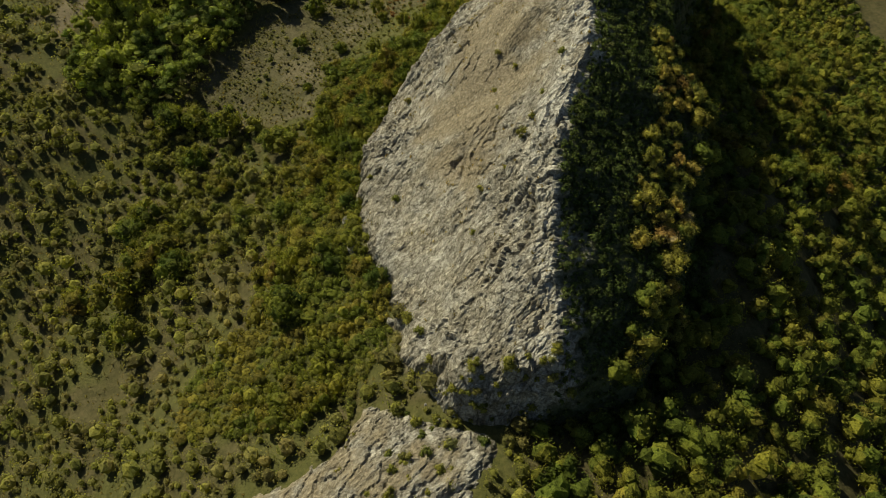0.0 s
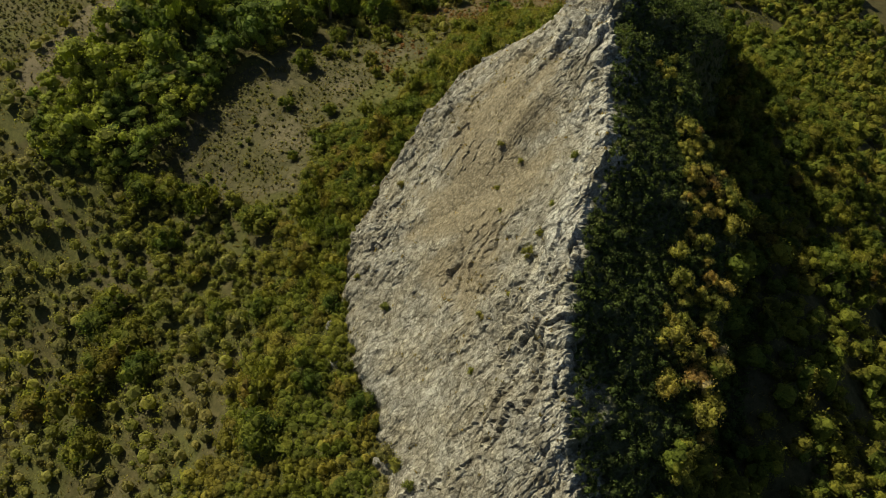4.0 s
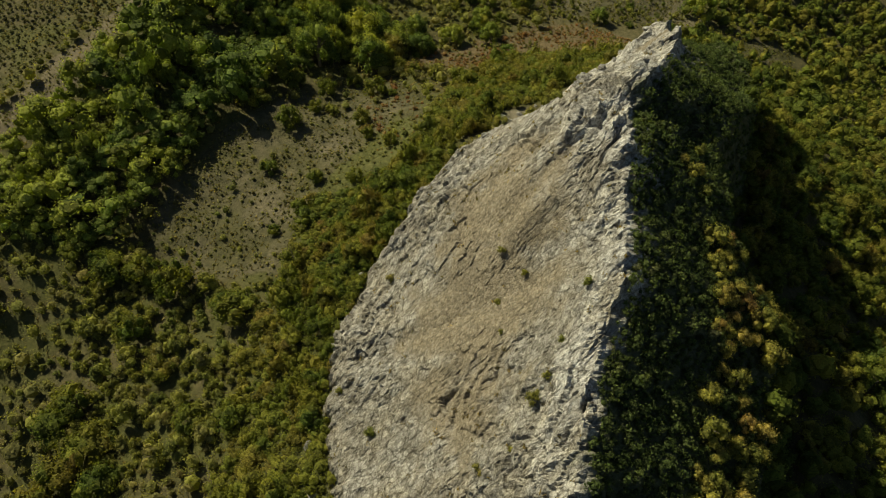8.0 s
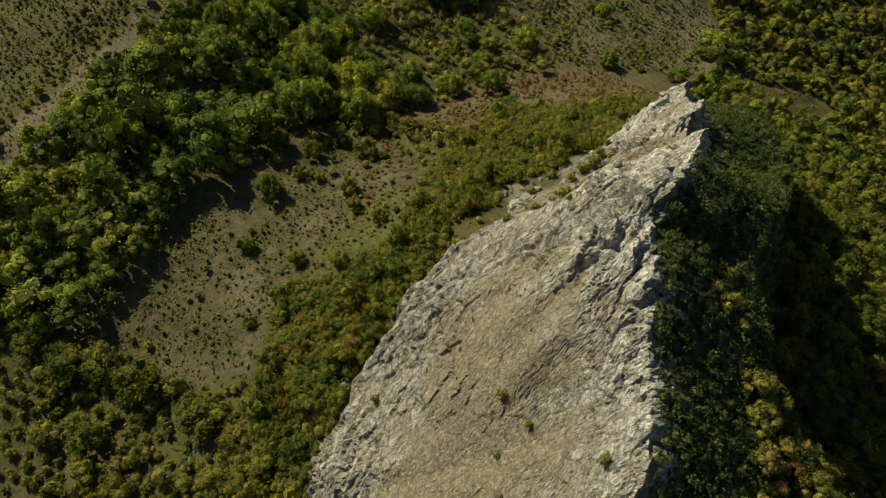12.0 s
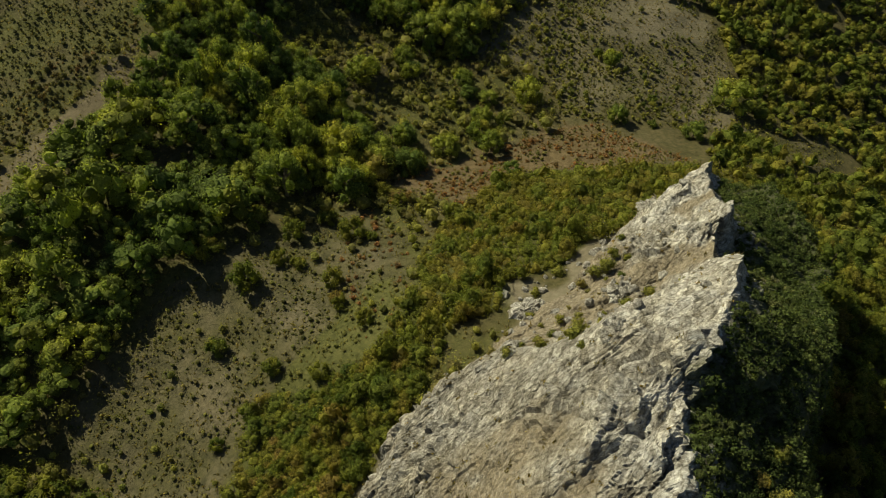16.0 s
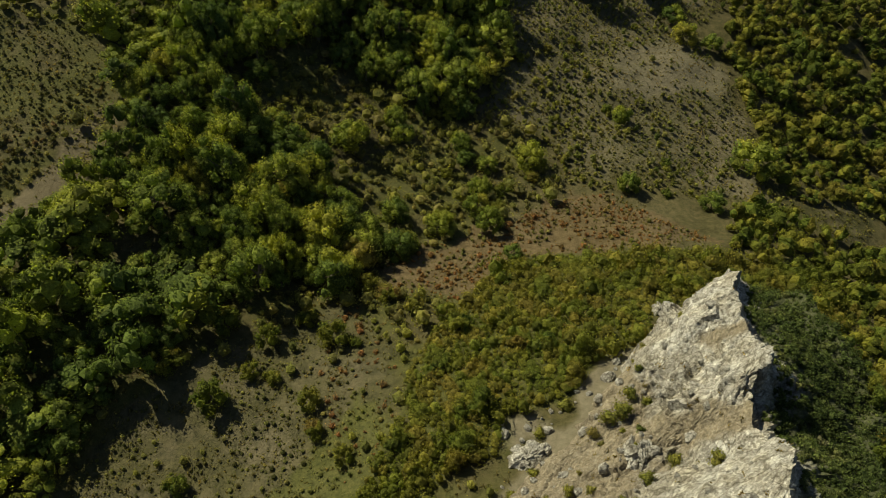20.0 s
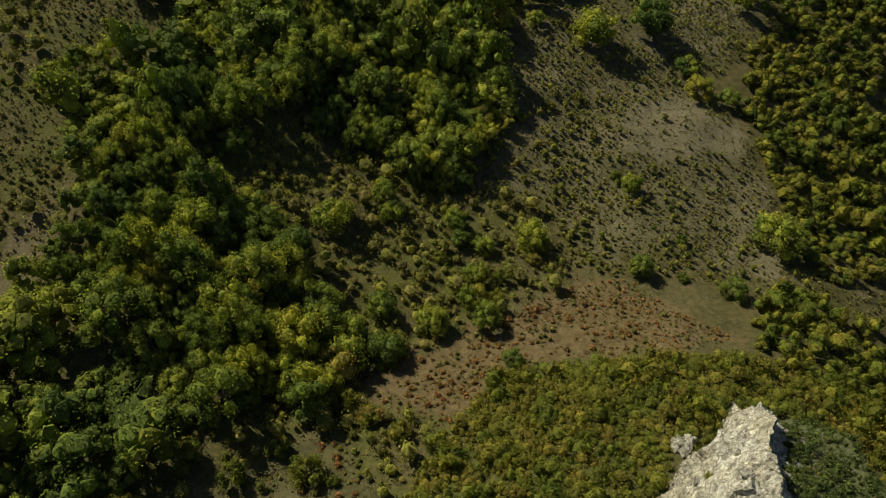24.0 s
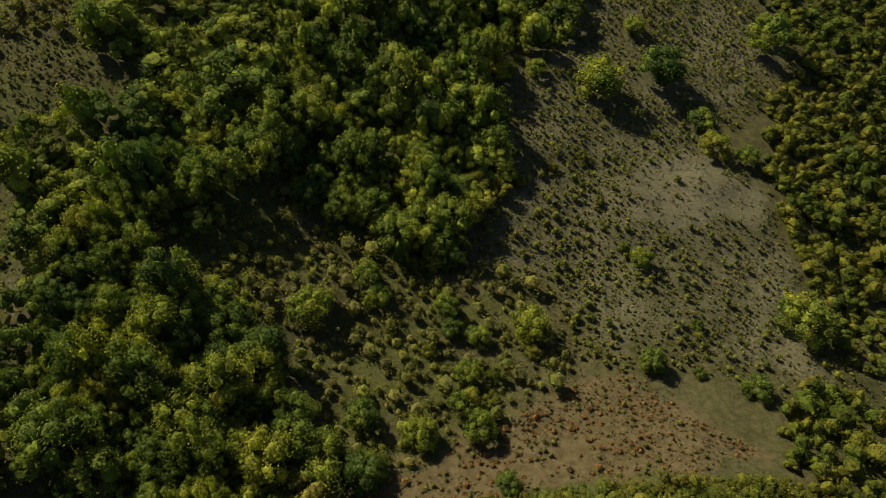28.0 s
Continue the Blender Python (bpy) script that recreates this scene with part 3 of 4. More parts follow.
def resting_heights(places):
    """The highest of ground and stone under the sky at each place."""
    if not len(places):
        return []
    x, y = np.array([p[0] for p in places], float), np.array([p[1] for p in places], float)
    z = ground_height(x, y)
    for k in np.flatnonzero((y > 20) & (y < 165) & (x > -30) & (x < 75)):
        for tree in stone_trees:
            spot = tree.ray_cast(Vector((x[k], y[k], 90)), Vector((0, 0, -1)))[0]
            if spot is not None:
                z[k] = max(z[k], spot.z)
    return z


def ball(steps):
    """A sphere of even triangles: its points and faces."""
    bm = bmesh.new()
    bmesh.ops.create_icosphere(bm, subdivisions=steps, radius=1)
    verts = np.array([v.co[:] for v in bm.verts])
    faces = np.array([[v.index for v in f.verts] for f in bm.faces])
    bm.free()
    return verts, faces


BALLS = {k: ball(k) for k in (1, 2, 3)}


def crown_shape(rng, wide, tall, lobes, leaves, leaf, steps=2, loose=0.06, stem=0.0, whole=False):
    """A crown as triangles: rough clumps of foliage heaped into a dome, clad in loose leaf sprays. Its foot is at z = 0."""
    low = (0.42 + 0.2 * stem) * tall
    shape = np.array([wide, wide, tall * (0.58 - 0.18 * stem)])
    size = 1.1 / lobes ** 0.42 * rng.uniform(0.7, 1.2, lobes)
    a, up = np.arange(lobes) * 2.4 + rng.normal(0, 0.35, lobes), np.linspace(-0.55, 0.95, lobes) + rng.normal(0, 0.08, lobes)
    flat = np.sqrt(np.clip(1 - up ** 2, 0, 1))
    away = np.stack([np.cos(a) * flat, np.sin(a) * flat, up], 1)
    centre = away * ((1.02 - size) * rng.uniform(0.72, 1.05, lobes))[:, None] * shape + (0, 0, low)
    across = np.array([wide, wide, 0.5 * (wide + shape[2])])
    verts, faces = [], []
    if whole:
        way, tris = BALLS[1]
        verts.append((0, 0, low) + way * rng.uniform(0.45, 0.68, len(way))[:, None] * shape)
        faces.append(tris)
    elif steps:
        way, tris = BALLS[steps]
        for k in range(lobes):
            rough = rng.uniform(0.55, 0.95, len(way))
            verts.append(centre[k] + way * (rough * size[k])[:, None] * across)
            faces.append(tris + k * len(way))
    pick = rng.choice(lobes, leaves, p=size ** 2 / (size ** 2).sum())
    dirs = rng.normal(size=(leaves, 3)) + away[pick] * 0.7 + (0, 0, 0.3)
    dirs /= np.linalg.norm(dirs, axis=1, keepdims=True)
    spot = centre[pick] + dirs * (size[pick] * rng.normal(1.0, loose, leaves))[:, None] * across
    face = dirs + rng.normal(0, 0.45, (leaves, 3))
    face /= np.linalg.norm(face, axis=1, keepdims=True)
    side = np.cross(face, rng.normal(size=(leaves, 3)))
    side /= np.linalg.norm(side, axis=1, keepdims=True)
    top = np.cross(face, side)
    half = leaf * rng.uniform(0.5, 1.4, leaves)[:, None]
    first = sum(len(v) for v in verts)
    verts.append(np.stack([spot - side * half, spot + side * half, spot + top * half * 1.5], 1).reshape(-1, 3))
    faces.append(np.arange(leaves)[:, None] * 3 + first + (0, 1, 2))
    verts = np.concatenate(verts)
    verts[:, 2] = np.maximum(verts[:, 2], -0.02 * tall)
    return verts, np.concatenate(faces)


def limb(bm_verts, bm_faces, a, b, ra, rb, sides=6):
    """A tapered length of wood from a to b, added to the lists."""
    a, b = np.array(a, float), np.array(b, float)
    way = (b - a) / np.linalg.norm(b - a)
    u = np.cross(way, (0.3, 0.9, 0.2))
    u /= np.linalg.norm(u)
    v = np.cross(way, u)
    first = sum(len(x) for x in bm_verts)
    ang = np.arange(sides) * 2 * math.pi / sides
    ring = np.cos(ang)[:, None] * u + np.sin(ang)[:, None] * v
    bm_verts.append(np.concatenate([a + ring * ra, b + ring * rb]))
    k = np.arange(sides)
    j = (k + 1) % sides
    bm_faces.append(np.stack([first + k, first + j, first + sides + j, first + sides + k], 1))


def trunk_shape(rng, tall, thick):
    verts, faces = [], []
    lean = rng.normal(0, 0.05, 2) * tall
    fork = np.array([lean[0], lean[1], tall * 0.45])
    limb(verts, faces, (0, 0, -0.4), fork, thick, thick * 0.65, 7)
    for k in range(4):
        a = rng.uniform(0, 2 * math.pi)
        tip = fork + (math.cos(a) * tall * 0.28, math.sin(a) * tall * 0.28, tall * rng.uniform(0.2, 0.38))
        limb(verts, faces, fork, tip, thick * 0.5, thick * 0.15, 5)
    return np.concatenate(verts), np.concatenate(faces)


class Kind:
    """A kind of tree or shrub: shapes that its copies share, its leaves, its names."""

    def __init__(self, name, label, category, group, material, variants, seed, wide=1.0, tall=1.0, lobes=14, leaves=700, leaf=0.06, steps=2, thin_leaves=240, loose=0.06, stem=0.0, thin_lobes=0, lobed=False, mound=None):
        rng = np.random.default_rng(seed)
        self.name, self.label, self.category, self.group, self.material = name, label, category, group, material
        self.shapes = [crown_shape(rng, wide, tall, lobes, leaves, leaf, steps, loose, stem) for _ in range(variants)]
        self.thin = [crown_shape(rng, wide, tall, thin_lobes or lobes, thin_leaves, leaf * (1.25 if lobed else 1.55), 1, loose * (1.0 if lobed else 1.2), stem, not lobed) for _ in range(variants)]
        self.trunks = [trunk_shape(rng, tall * 0.9, 0.045 * tall) for _ in range(variants)]
        self.models = [None] * variants
        self.mound = mound

    def heights(self, places, rng, low, high):
        """How tall each plant is for its width; a kind with mounds grows in taller and lower groups."""
        out = rng.uniform(low, high, len(places))
        if self.mound and len(places):
            lift = noise_at(np.array([p[0] for p in places]), np.array([p[1] for p in places]), self.mound[0], 19)
            out = out * np.clip(self.mound[1] + self.mound[2] * (lift - 0.5), 0.55, 2.0)
        return out

    def model(self, k):
        """The first of its shape, from which others are copied."""
        verts, faces = self.shapes[k]
        ob = thing(self.name, self.label, self.category, group=self.group)
        part("crown", raw_mesh("crown", verts, faces), self.material, ob)
        verts, faces = self.trunks[k]
        part("trunk" if "tree" in self.name else "stem", raw_mesh("trunk", verts, faces), BARK, ob)
        return ob

    def plant(self, places, rng, most=300):
        """places: rows of x, y, crown radius. The first `most` become things of their own; gives back the rest."""
        for (x, y, r), z, h in zip(places[:most], resting_heights(places[:most]), self.heights(places[:most], rng, 0.85, 1.15)):
            k = int(rng.integers(len(self.shapes)))
            m = Matrix.LocRotScale((x, y, z - 0.05), Euler((rng.normal(0, 0.05), rng.normal(0, 0.05), rng.uniform(0, 6.28))),
                                   (r * rng.uniform(0.9, 1.1), r * rng.uniform(0.9, 1.1), r * float(h)))
            if self.models[k] is None:
                self.models[k] = self.model(k)
                self.models[k].matrix_basis = m
                self.models[k]["unit"] = 1.0
            else:
                copy_thing(self.models[k], m @ Matrix.Diagonal((*(1 / v for v in self.models[k].scale), 1)))
        return places[most:]

    def mass(self, name, label, category, places, rng):
        """What nobody could count: all of them in one mesh."""
        all_verts, all_faces, first = [], [], 0
        for (x, y, r), z, h in zip(places, resting_heights(places), self.heights(places, rng, 0.85, 1.15)):
            verts, faces = self.thin[int(rng.integers(len(self.thin)))]
            a = rng.uniform(0, 6.28)
            turn = np.array([(math.cos(a), -math.sin(a), 0), (math.sin(a), math.cos(a), 0), (0, 0, 1)])
            v = (verts * r * (1, 1, h)) @ turn.T + (x, y, z - 0.05)
            all_verts.append(v)
            all_faces.append(faces + first)
            first += len(v)
        if all_verts:
            mesh = raw_mesh(name, np.concatenate(all_verts), np.concatenate(all_faces))
            mesh.materials.append(self.material)
            tagged(new(name, mesh), label, category, kind="stuff")


def scatter(rng, box, radius, chance, tries, taken=None, close=0.8):
    """Throws darts in box (x0, y0, x1, y1): keeps those that chance(x, y) allows and that stand clear of each other."""
    x0, y0, x1, y1 = box
    x, y = rng.uniform(x0, x1, tries), rng.uniform(y0, y1, tries)
    r = radius[0] + (radius[1] - radius[0]) * rng.uniform(0, 1, tries) ** 1.8
    ok = (rng.uniform(0, 1, tries) < chance(x, y)) & (x > -56 - 0.41 * np.minimum(y, 160)) & (x < 60 + 0.41 * np.minimum(y, 165))
    cells, kept, size = {} if taken is None else taken, [], 4.0
    for px, py, pr in zip(x[ok], y[ok], r[ok]):
        i, j = int(px // size), int(py // size)
        near = [q for di in (-2, -1, 0, 1, 2) for dj in (-2, -1, 0, 1, 2) for q in cells.get((i + di, j + dj), ())]
        if all((px - qx) ** 2 + (py - qy) ** 2 > (close * (pr + qr)) ** 2 for qx, qy, qr in near):
            cells.setdefault((i, j), []).append((px, py, pr))
            kept.append((px, py, pr))
    return kept


def noise_at(x, y, size, seed):
    return fractal(flat_points(x, y, size), 3, seed)


def claim(taken, places):
    for p in places:
        taken.setdefault((int(p[0] // 4.0), int(p[1] // 4.0)), []).append(p)


OAK_LEAVES = leaf_material("oak_leaves", [(0.1, (0.074, 0.114, 0.036)), (0.35, (0.136, 0.18, 0.046)), (0.6, (0.21, 0.242, 0.053)), (0.82, (0.273, 0.285, 0.055)), (0.97, (0.262, 0.233, 0.07))], 0.17)
THICKET_LEAVES = leaf_material("thicket_leaves", [(0.08, (0.07, 0.102, 0.024)), (0.35, (0.116, 0.141, 0.03)), (0.6, (0.158, 0.166, 0.034)), (0.85, (0.188, 0.166, 0.043)), (0.99, (0.19, 0.132, 0.055))], 0.4, vivid=0.75)
SCRUB_LEAVES = leaf_material("scrub_leaves", [(0.06, (0.086, 0.112, 0.036)), (0.28, (0.144, 0.16, 0.05)), (0.5, (0.203, 0.204, 0.054)), (0.7, (0.187, 0.184, 0.072)), (0.84, (0.195, 0.172, 0.072)), (0.97, (0.195, 0.208, 0.101))], 0.34, vivid=0.8)
OLIVE_LEAVES = leaf_material("mixed_wood_leaves", [(0.1, (0.064, 0.097, 0.023)), (0.35, (0.115, 0.143, 0.029)), (0.6, (0.168, 0.172, 0.033)), (0.8, (0.199, 0.178, 0.044)), (0.95, (0.217, 0.146, 0.044))], 0.28, vivid=0.75)
HEATH_LEAVES = leaf_material("heath_leaves", [(0.1, (0.07, 0.077, 0.031)), (0.5, (0.129, 0.125, 0.054)), (0.8, (0.159, 0.129, 0.065)), (0.97, (0.199, 0.129, 0.073))], 0.5)
MEADOW_LEAVES = leaf_material("meadow_shrub_leaves", [(0.1, (0.08, 0.092, 0.032)), (0.5, (0.145, 0.145, 0.052)), (0.8, (0.19, 0.165, 0.07)), (0.97, (0.2, 0.14, 0.07))], 0.5)
AUTUMN_LEAVES = leaf_material("autumn_leaves", [(0.1, (0.16, 0.175, 0.05)), (0.45, (0.25, 0.235, 0.065)), (0.75, (0.31, 0.25, 0.085)), (0.88, (0.33, 0.22, 0.09)), (0.97, (0.33, 0.29, 0.2))], 0.4)
DARK_LEAVES = leaf_material("shade_scrub_leaves", [(0.1, (0.057, 0.085, 0.032)), (0.55, (0.094, 0.123, 0.047)), (0.85, (0.131, 0.145, 0.068)), (0.97, (0.246, 0.246, 0.17))], 0.6)
RUST_LEAVES = leaf_material("rusty_shrub_leaves", [(0.1, (0.14, 0.1, 0.05)), (0.5, (0.22, 0.135, 0.065)), (0.8, (0.27, 0.14, 0.07)), (0.97, (0.19, 0.17, 0.06))], 0.5)
GRASS_BLADES = leaf_material("dry_grass_blades", [(0.1, (0.13, 0.12, 0.05)), (0.5, (0.2, 0.16, 0.08)), (0.9, (0.26, 0.19, 0.1))], 0.2)

# ---- trees and shrubs: where they stand ----
OUTCROPS = [(13.2, 123.4, 2.3), (23.0, 120.0, 2.1), (33.6, 147.5, 2.0), (23.5, 134.4, 1.1), (10.0, 111.8, 1.2), (18.2, 106.4, 1.3)]
LEDGE_BUSHES = [(28.9, 117.7, 1.1), (25.8, 118.7, 0.9), (22.7, 126.1, 1.3), (15.9, 116.6, 0.7), (14.5, 112.8, 0.7), (17.8, 116.2, 0.6), (21.2, 125.5, 1.0), (14.5, 126.3, 0.8), (10.1, 113.2, 0.6), (15.6, 106.0, 0.5), (17.8, 130.0, 1.0), (32.3, 139.9, 0.7), (8.1, 111.5, 0.7)]
FACE_BUSHES = [(7.3, 80.6, 0.5), (7.8, 85.3, 0.6), (10.1, 82.3, 0.5), (9.9, 67.3, 0.9), (3.7, 56.6, 0.5), (15.2, 76.2, 0.7), (4.7, 62.9, 0.5), (-6.9, 71.2, 0.7), (7.8, 63.2, 0.4), (12.6, 71.9, 0.5), (11.1, 68.8, 0.5), (-5.7, 91.8, 0.7), (-10.1, 95.8, 0.8), (-11.2, 77.1, 0.6), (5.1, 62.1, 0.4), (7.5, 76.7, 0.4)]
FOOT_BUSHES = [(-4.6, 50.2, 1.1), (-2.9, 47.2, 0.8), (-5.9, 44.9, 1.0), (-6.6, 43.3, 1.0), (-10.2, 45.0, 1.0), (-1.6, 42.8, 0.8), (-11.5, 41.9, 0.9), (1.0, 37.9, 0.8), (-3.7, 43.1, 0.7), (-6.1, 34.5, 0.5), (0.9, 28.5, 0.8), (4.6, 33.2, 0.9), (-0.9, 36.6, 0.6), (3.4, 36.3, 0.6), (-6.1, 49.4, 0.7), (-1.6, 40.7, 0.7)]
FAR_TREES = [(36.2, 248.9, 5.9), (49.6, 253.2, 5.3), (45.9, 267.1, 3.0), (24.1, 265.5, 2.1), (13.6, 262.2, 2.3), (56.4, 242.3, 3.0), (57.8, 234.9, 3.5), (63.8, 233.3, 3.0), (46.4, 238.1, 1.1), (31.0, 231.2, 1.4), (39.4, 207.3, 2.5), (36.6, 210.5, 1.3), (46.3, 194.4, 1.4), (37.4, 186.3, 2.6), (52.3, 182.3, 2.9), (44.4, 185.1, 1.3), (64.3, 196.0, 5.0), (23.3, 252.0, 2.7), (16.2, 251.1, 3.2), (18.6, 223.1, 1.5), (75.8, 265.9, 6.0), (63.0, 180.8, 2.6), (25.3, 228.1, 1.3), (33.2, 221.0, 1.3)]
MID_TREES = [(19.2, 191.9, 3.9), (5.5, 194.5, 2.6), (6.4, 190.8, 2.2), (10.4, 189.6, 2.4), (19.0, 187.4, 1.6), (9.0, 182.7, 2.6), (8.6, 177.6, 2.7), (10.6, 173.4, 2.8), (0.2, 203.1, 1.9), (-4.8, 165.8, 3.4), (14.1, 164.8, 2.0), (-5.7, 194.9, 2.4), (-15.3, 190.9, 3.8), (-7.3, 199.1, 2.8), (-29.1, 191.4, 3.3), (-26.9, 185.2, 3.9), (-21.7, 178.8, 4.8), (2.1, 172.3, 2.8), (-5.8, 174.4, 3.0), (3.0, 186.5, 1.4), (13.2, 182.8, 1.7), (-19.6, 214.5, 2.8), (-33.5, 203.9, 3.3), (-50.0, 200.8, 2.4), (12.3, 178.9, 1.5)]
MEADOW_BUSHES = [(-9.0, 156.2, 2.3), (-5.4, 153.9, 2.1), (-4.2, 166.8, 3.2), (-27.1, 134.6, 2.9), (-23.1, 139.3, 1.6), (-12.3, 145.6, 2.6), (-34.6, 139.7, 2.5), (-13.8, 134.1, 2.0), (-1.1, 151.2, 1.8), (-19.9, 138.4, 1.4), (-17.0, 149.2, 1.9), (-21.6, 144.9, 2.2), (-28.2, 147.2, 2.6), (-9.2, 144.4, 1.0), (-12.6, 129.5, 1.6), (-29.2, 123.5, 1.8), (-13.4, 117.5, 1.7), (-8.2, 125.4, 1.6), (-22.2, 113.2, 1.5), (-21.4, 102.1, 2.2), (-25.9, 109.2, 1.2), (-20.2, 119.1, 1.6)]
GULLY_BUSHES = [(-40.0, 100.8, 3.9), (-46.9, 103.8, 2.8), (-29.1, 94.3, 3.6), (-45.5, 93.2, 3.0), (-51.5, 103.6, 3.4), (-32.0, 96.5, 2.2), (-53.7, 106.0, 2.2), (-59.0, 107.1, 2.1), (-44.2, 102.7, 2.3), (-39.3, 86.5, 2.5), (-53.6, 79.5, 3.5), (-47.4, 76.5, 3.7), (-32.8, 78.2, 2.5), (-44.1, 71.1, 3.3), (-53.3, 67.5, 4.4), (-50.4, 59.9, 3.3), (-22.2, 57.2, 3.5), (-51.6, 82.8, 2.9), (-50.9, 72.3, 3.6), (-61.1, 67.6, 3.3)]
rng = np.random.default_rng(12)
taken = {}
oak = Kind("oak_tree", "broad green oak tree with a rounded leafy crown", "tree", "oak wood", OAK_LEAVES, 8, 1, tall=2.15, stem=0.2, lobes=17, leaves=1700, leaf=0.04, steps=1, thin_leaves=480, loose=0.14, thin_lobes=10, lobed=True, mound=(11, 0.95, 1.6))
meadow_tree = Kind("meadow_tree", "broad tree with a dense crown down to the grass", "tree", "lone trees on the meadow", OAK_LEAVES, 8, 11, tall=1.35, lobes=20, leaves=2000, leaf=0.038, steps=1, loose=0.12)
round_bush = Kind("round_bush", "rounded green bush standing in dry grass", "bush", "bushes on the meadow", THICKET_LEAVES, 6, 2, tall=1.3, lobes=10, leaves=900, leaf=0.05, steps=1, loose=0.14)
thicket = Kind("thicket_shrub", "yellow-green shrub of the dense thicket below the rock", "shrub", "thicket below the rock", THICKET_LEAVES, 8, 3, tall=1.25, lobes=8, leaves=620, leaf=0.055, steps=1, thin_leaves=95, thin_lobes=6, loose=0.2, mound=(5, 1.05, 2.4))
scrub = Kind("scrub_bush", "grey-green bush of the patchy scrub", "bush", "patchy scrub", SCRUB_LEAVES, 8, 4, tall=1.5, lobes=8, leaves=600, leaf=0.055, steps=1, thin_leaves=105, thin_lobes=5, loose=0.22)
wood = Kind("slope_tree", "olive and yellowing tree of the mixed wood", "tree", "mixed wood on the slope", OLIVE_LEAVES, 8, 5, tall=1.7, stem=0.2, lobes=10, leaves=800, leaf=0.05, steps=1, thin_leaves=190, thin_lobes=4, loose=0.16, lobed=True, mound=(9, 0.97, 1.1))
autumn = Kind("autumn_tree", "small yellow and orange autumn tree on a rock rib", "tree", "autumn trees on the rib", AUTUMN_LEAVES, 5, 6, tall=1.7, lobes=9, leaves=600, leaf=0.06, steps=1, loose=0.16)
shade = Kind("cliff_shrub", "small dark shrub clinging to the shaded rock flank", "shrub", "shrubs on the rock flank", DARK_LEAVES, 6, 7, tall=1.2, lobes=4, leaves=150, leaf=0.12, steps=1, thin_leaves=55, loose=0.25)

far_trees = FAR_TREES + MID_TREES
claim(taken, far_trees + MEADOW_BUSHES + GULLY_BUSHES + LEDGE_BUSHES)
meadow_tree.plant([p for p in far_trees if p[2] >= 2.0], rng)
round_bush.plant([p for p in far_trees if p[2] < 2.0] + MEADOW_BUSHES + GULLY_BUSHES, rng)
ledge_bush = Kind("ledge_bush", "small olive bush rooted in a crack of the pale rock", "bush", "bushes on the rock", SCRUB_LEAVES, 5, 9, tall=1.3, lobes=6, leaves=300, leaf=0.09, steps=1, loose=0.2)



def on_rock(x, y):
    return (y > 30) & (y < 158) & (ridge(x, y) > valley(x, y) + 0.8)


def bare(x, y):
    return on_rock(x, y) | inside(SLAB, x, y) | inside(DIRT, x, y)


def apron(x, y):
    return on_rock(x, y) & (crest(y)[0] - x > 9) & (y > 108) & (y < 142)


def treeless(x, y):
    return inside(MEADOW_NEAR, x, y) | inside(MEADOW_FAR, x, y) | inside(RUST, x, y) | inside(STRIP, x, y) | inside(STRIP2, x, y) | inside(CLEARING, x, y) | (inside(HEATH, x, y) | inside(HEATH_TOP, x, y))


def woods(x, y):
    return (inside(FOREST_LOW, x, y) | inside(FOREST_BELT, x, y) | inside(FOREST_TOP, x, y)) * 1.0


ledge_bush.plant(LEDGE_BUSHES + FACE_BUSHES + FOOT_BUSHES + scatter(rng, (0, 105, 35, 145), (0.35, 1.1), lambda x, y: apron(x, y) * 0.5, 500, taken, 1.0), rng)

oaks = scatter(rng, (-110, 100, 40, 330), (1.7, 4.6), lambda x, y: woods(x, y) * ~treeless(x, y) * np.clip((noise_at(x, y, 9, 41) - 0.28) * 6, 0.5, 1), 26000, taken, 0.44)
oaks.sort(key=lambda p: (p[0] + 10) ** 2 + (p[1] - 190) ** 2)
rest = oak.plant(oaks, rng, 260)
oak.mass("far_oak_wood", "green oak wood on the hillside", "wood", rest, rng)


def thick(x, y):
    return (ridge(x, y) < valley(x, y) - 0.1) & (inside(THICKET_NORTH, x, y) | inside(THICKET_MID, x, y) | inside(THICKET_SOUTH, x, y)) & ~bare(x, y) & ~inside(MEADOW_NEAR, x, y)


tall_shrubs = scatter(rng, (-40, 34, 75, 175), (1.1, 2.5), lambda x, y: thick(x, y) * np.where(inside(THICKET_NORTH, x, y), 0.3, 0.5), 6500, taken, 0.62)
shrubs = tall_shrubs + scatter(rng, (-42, 30, 75, 175), (0.55, 1.7), lambda x, y: thick(x, y) * 1.0, 90000, taken, 0.4)
shrubs.sort(key=lambda p: (p[0] + 8) ** 2 + (p[1] - 105) ** 2 - 2000 * (p[2] > 1.5))
rest = thicket.plant(shrubs, rng, 360)
thicket.mass("thicket", "yellow-green thicket round the foot of the rock", "thicket", rest, rng)


def patchy(x, y):
    west = x < np.interp(y, [20, 56, 130, 170, 200, 300], [9, 9, 12, 30, 20, 40])
    return west * (1 - 0.5 * woods(x, y)) * ~(thick(x, y) | bare(x, y) | treeless(x, y)) * np.clip((noise_at(x, y, 9, 51) - 0.3) * 5, 0.06, 1)


bushes = scatter(rng, (-125, 15, 40, 330), (0.7, 2.5), patchy, 46000, taken, 0.6)
bushes.sort(key=lambda p: (p[0] + 40) ** 2 + (p[1] - 90) ** 2)
rest = scrub.plant(bushes, rng, 185)
scrub.mass("scrub", "patchy grey-green scrub on the west slopes", "scrub", rest, rng)


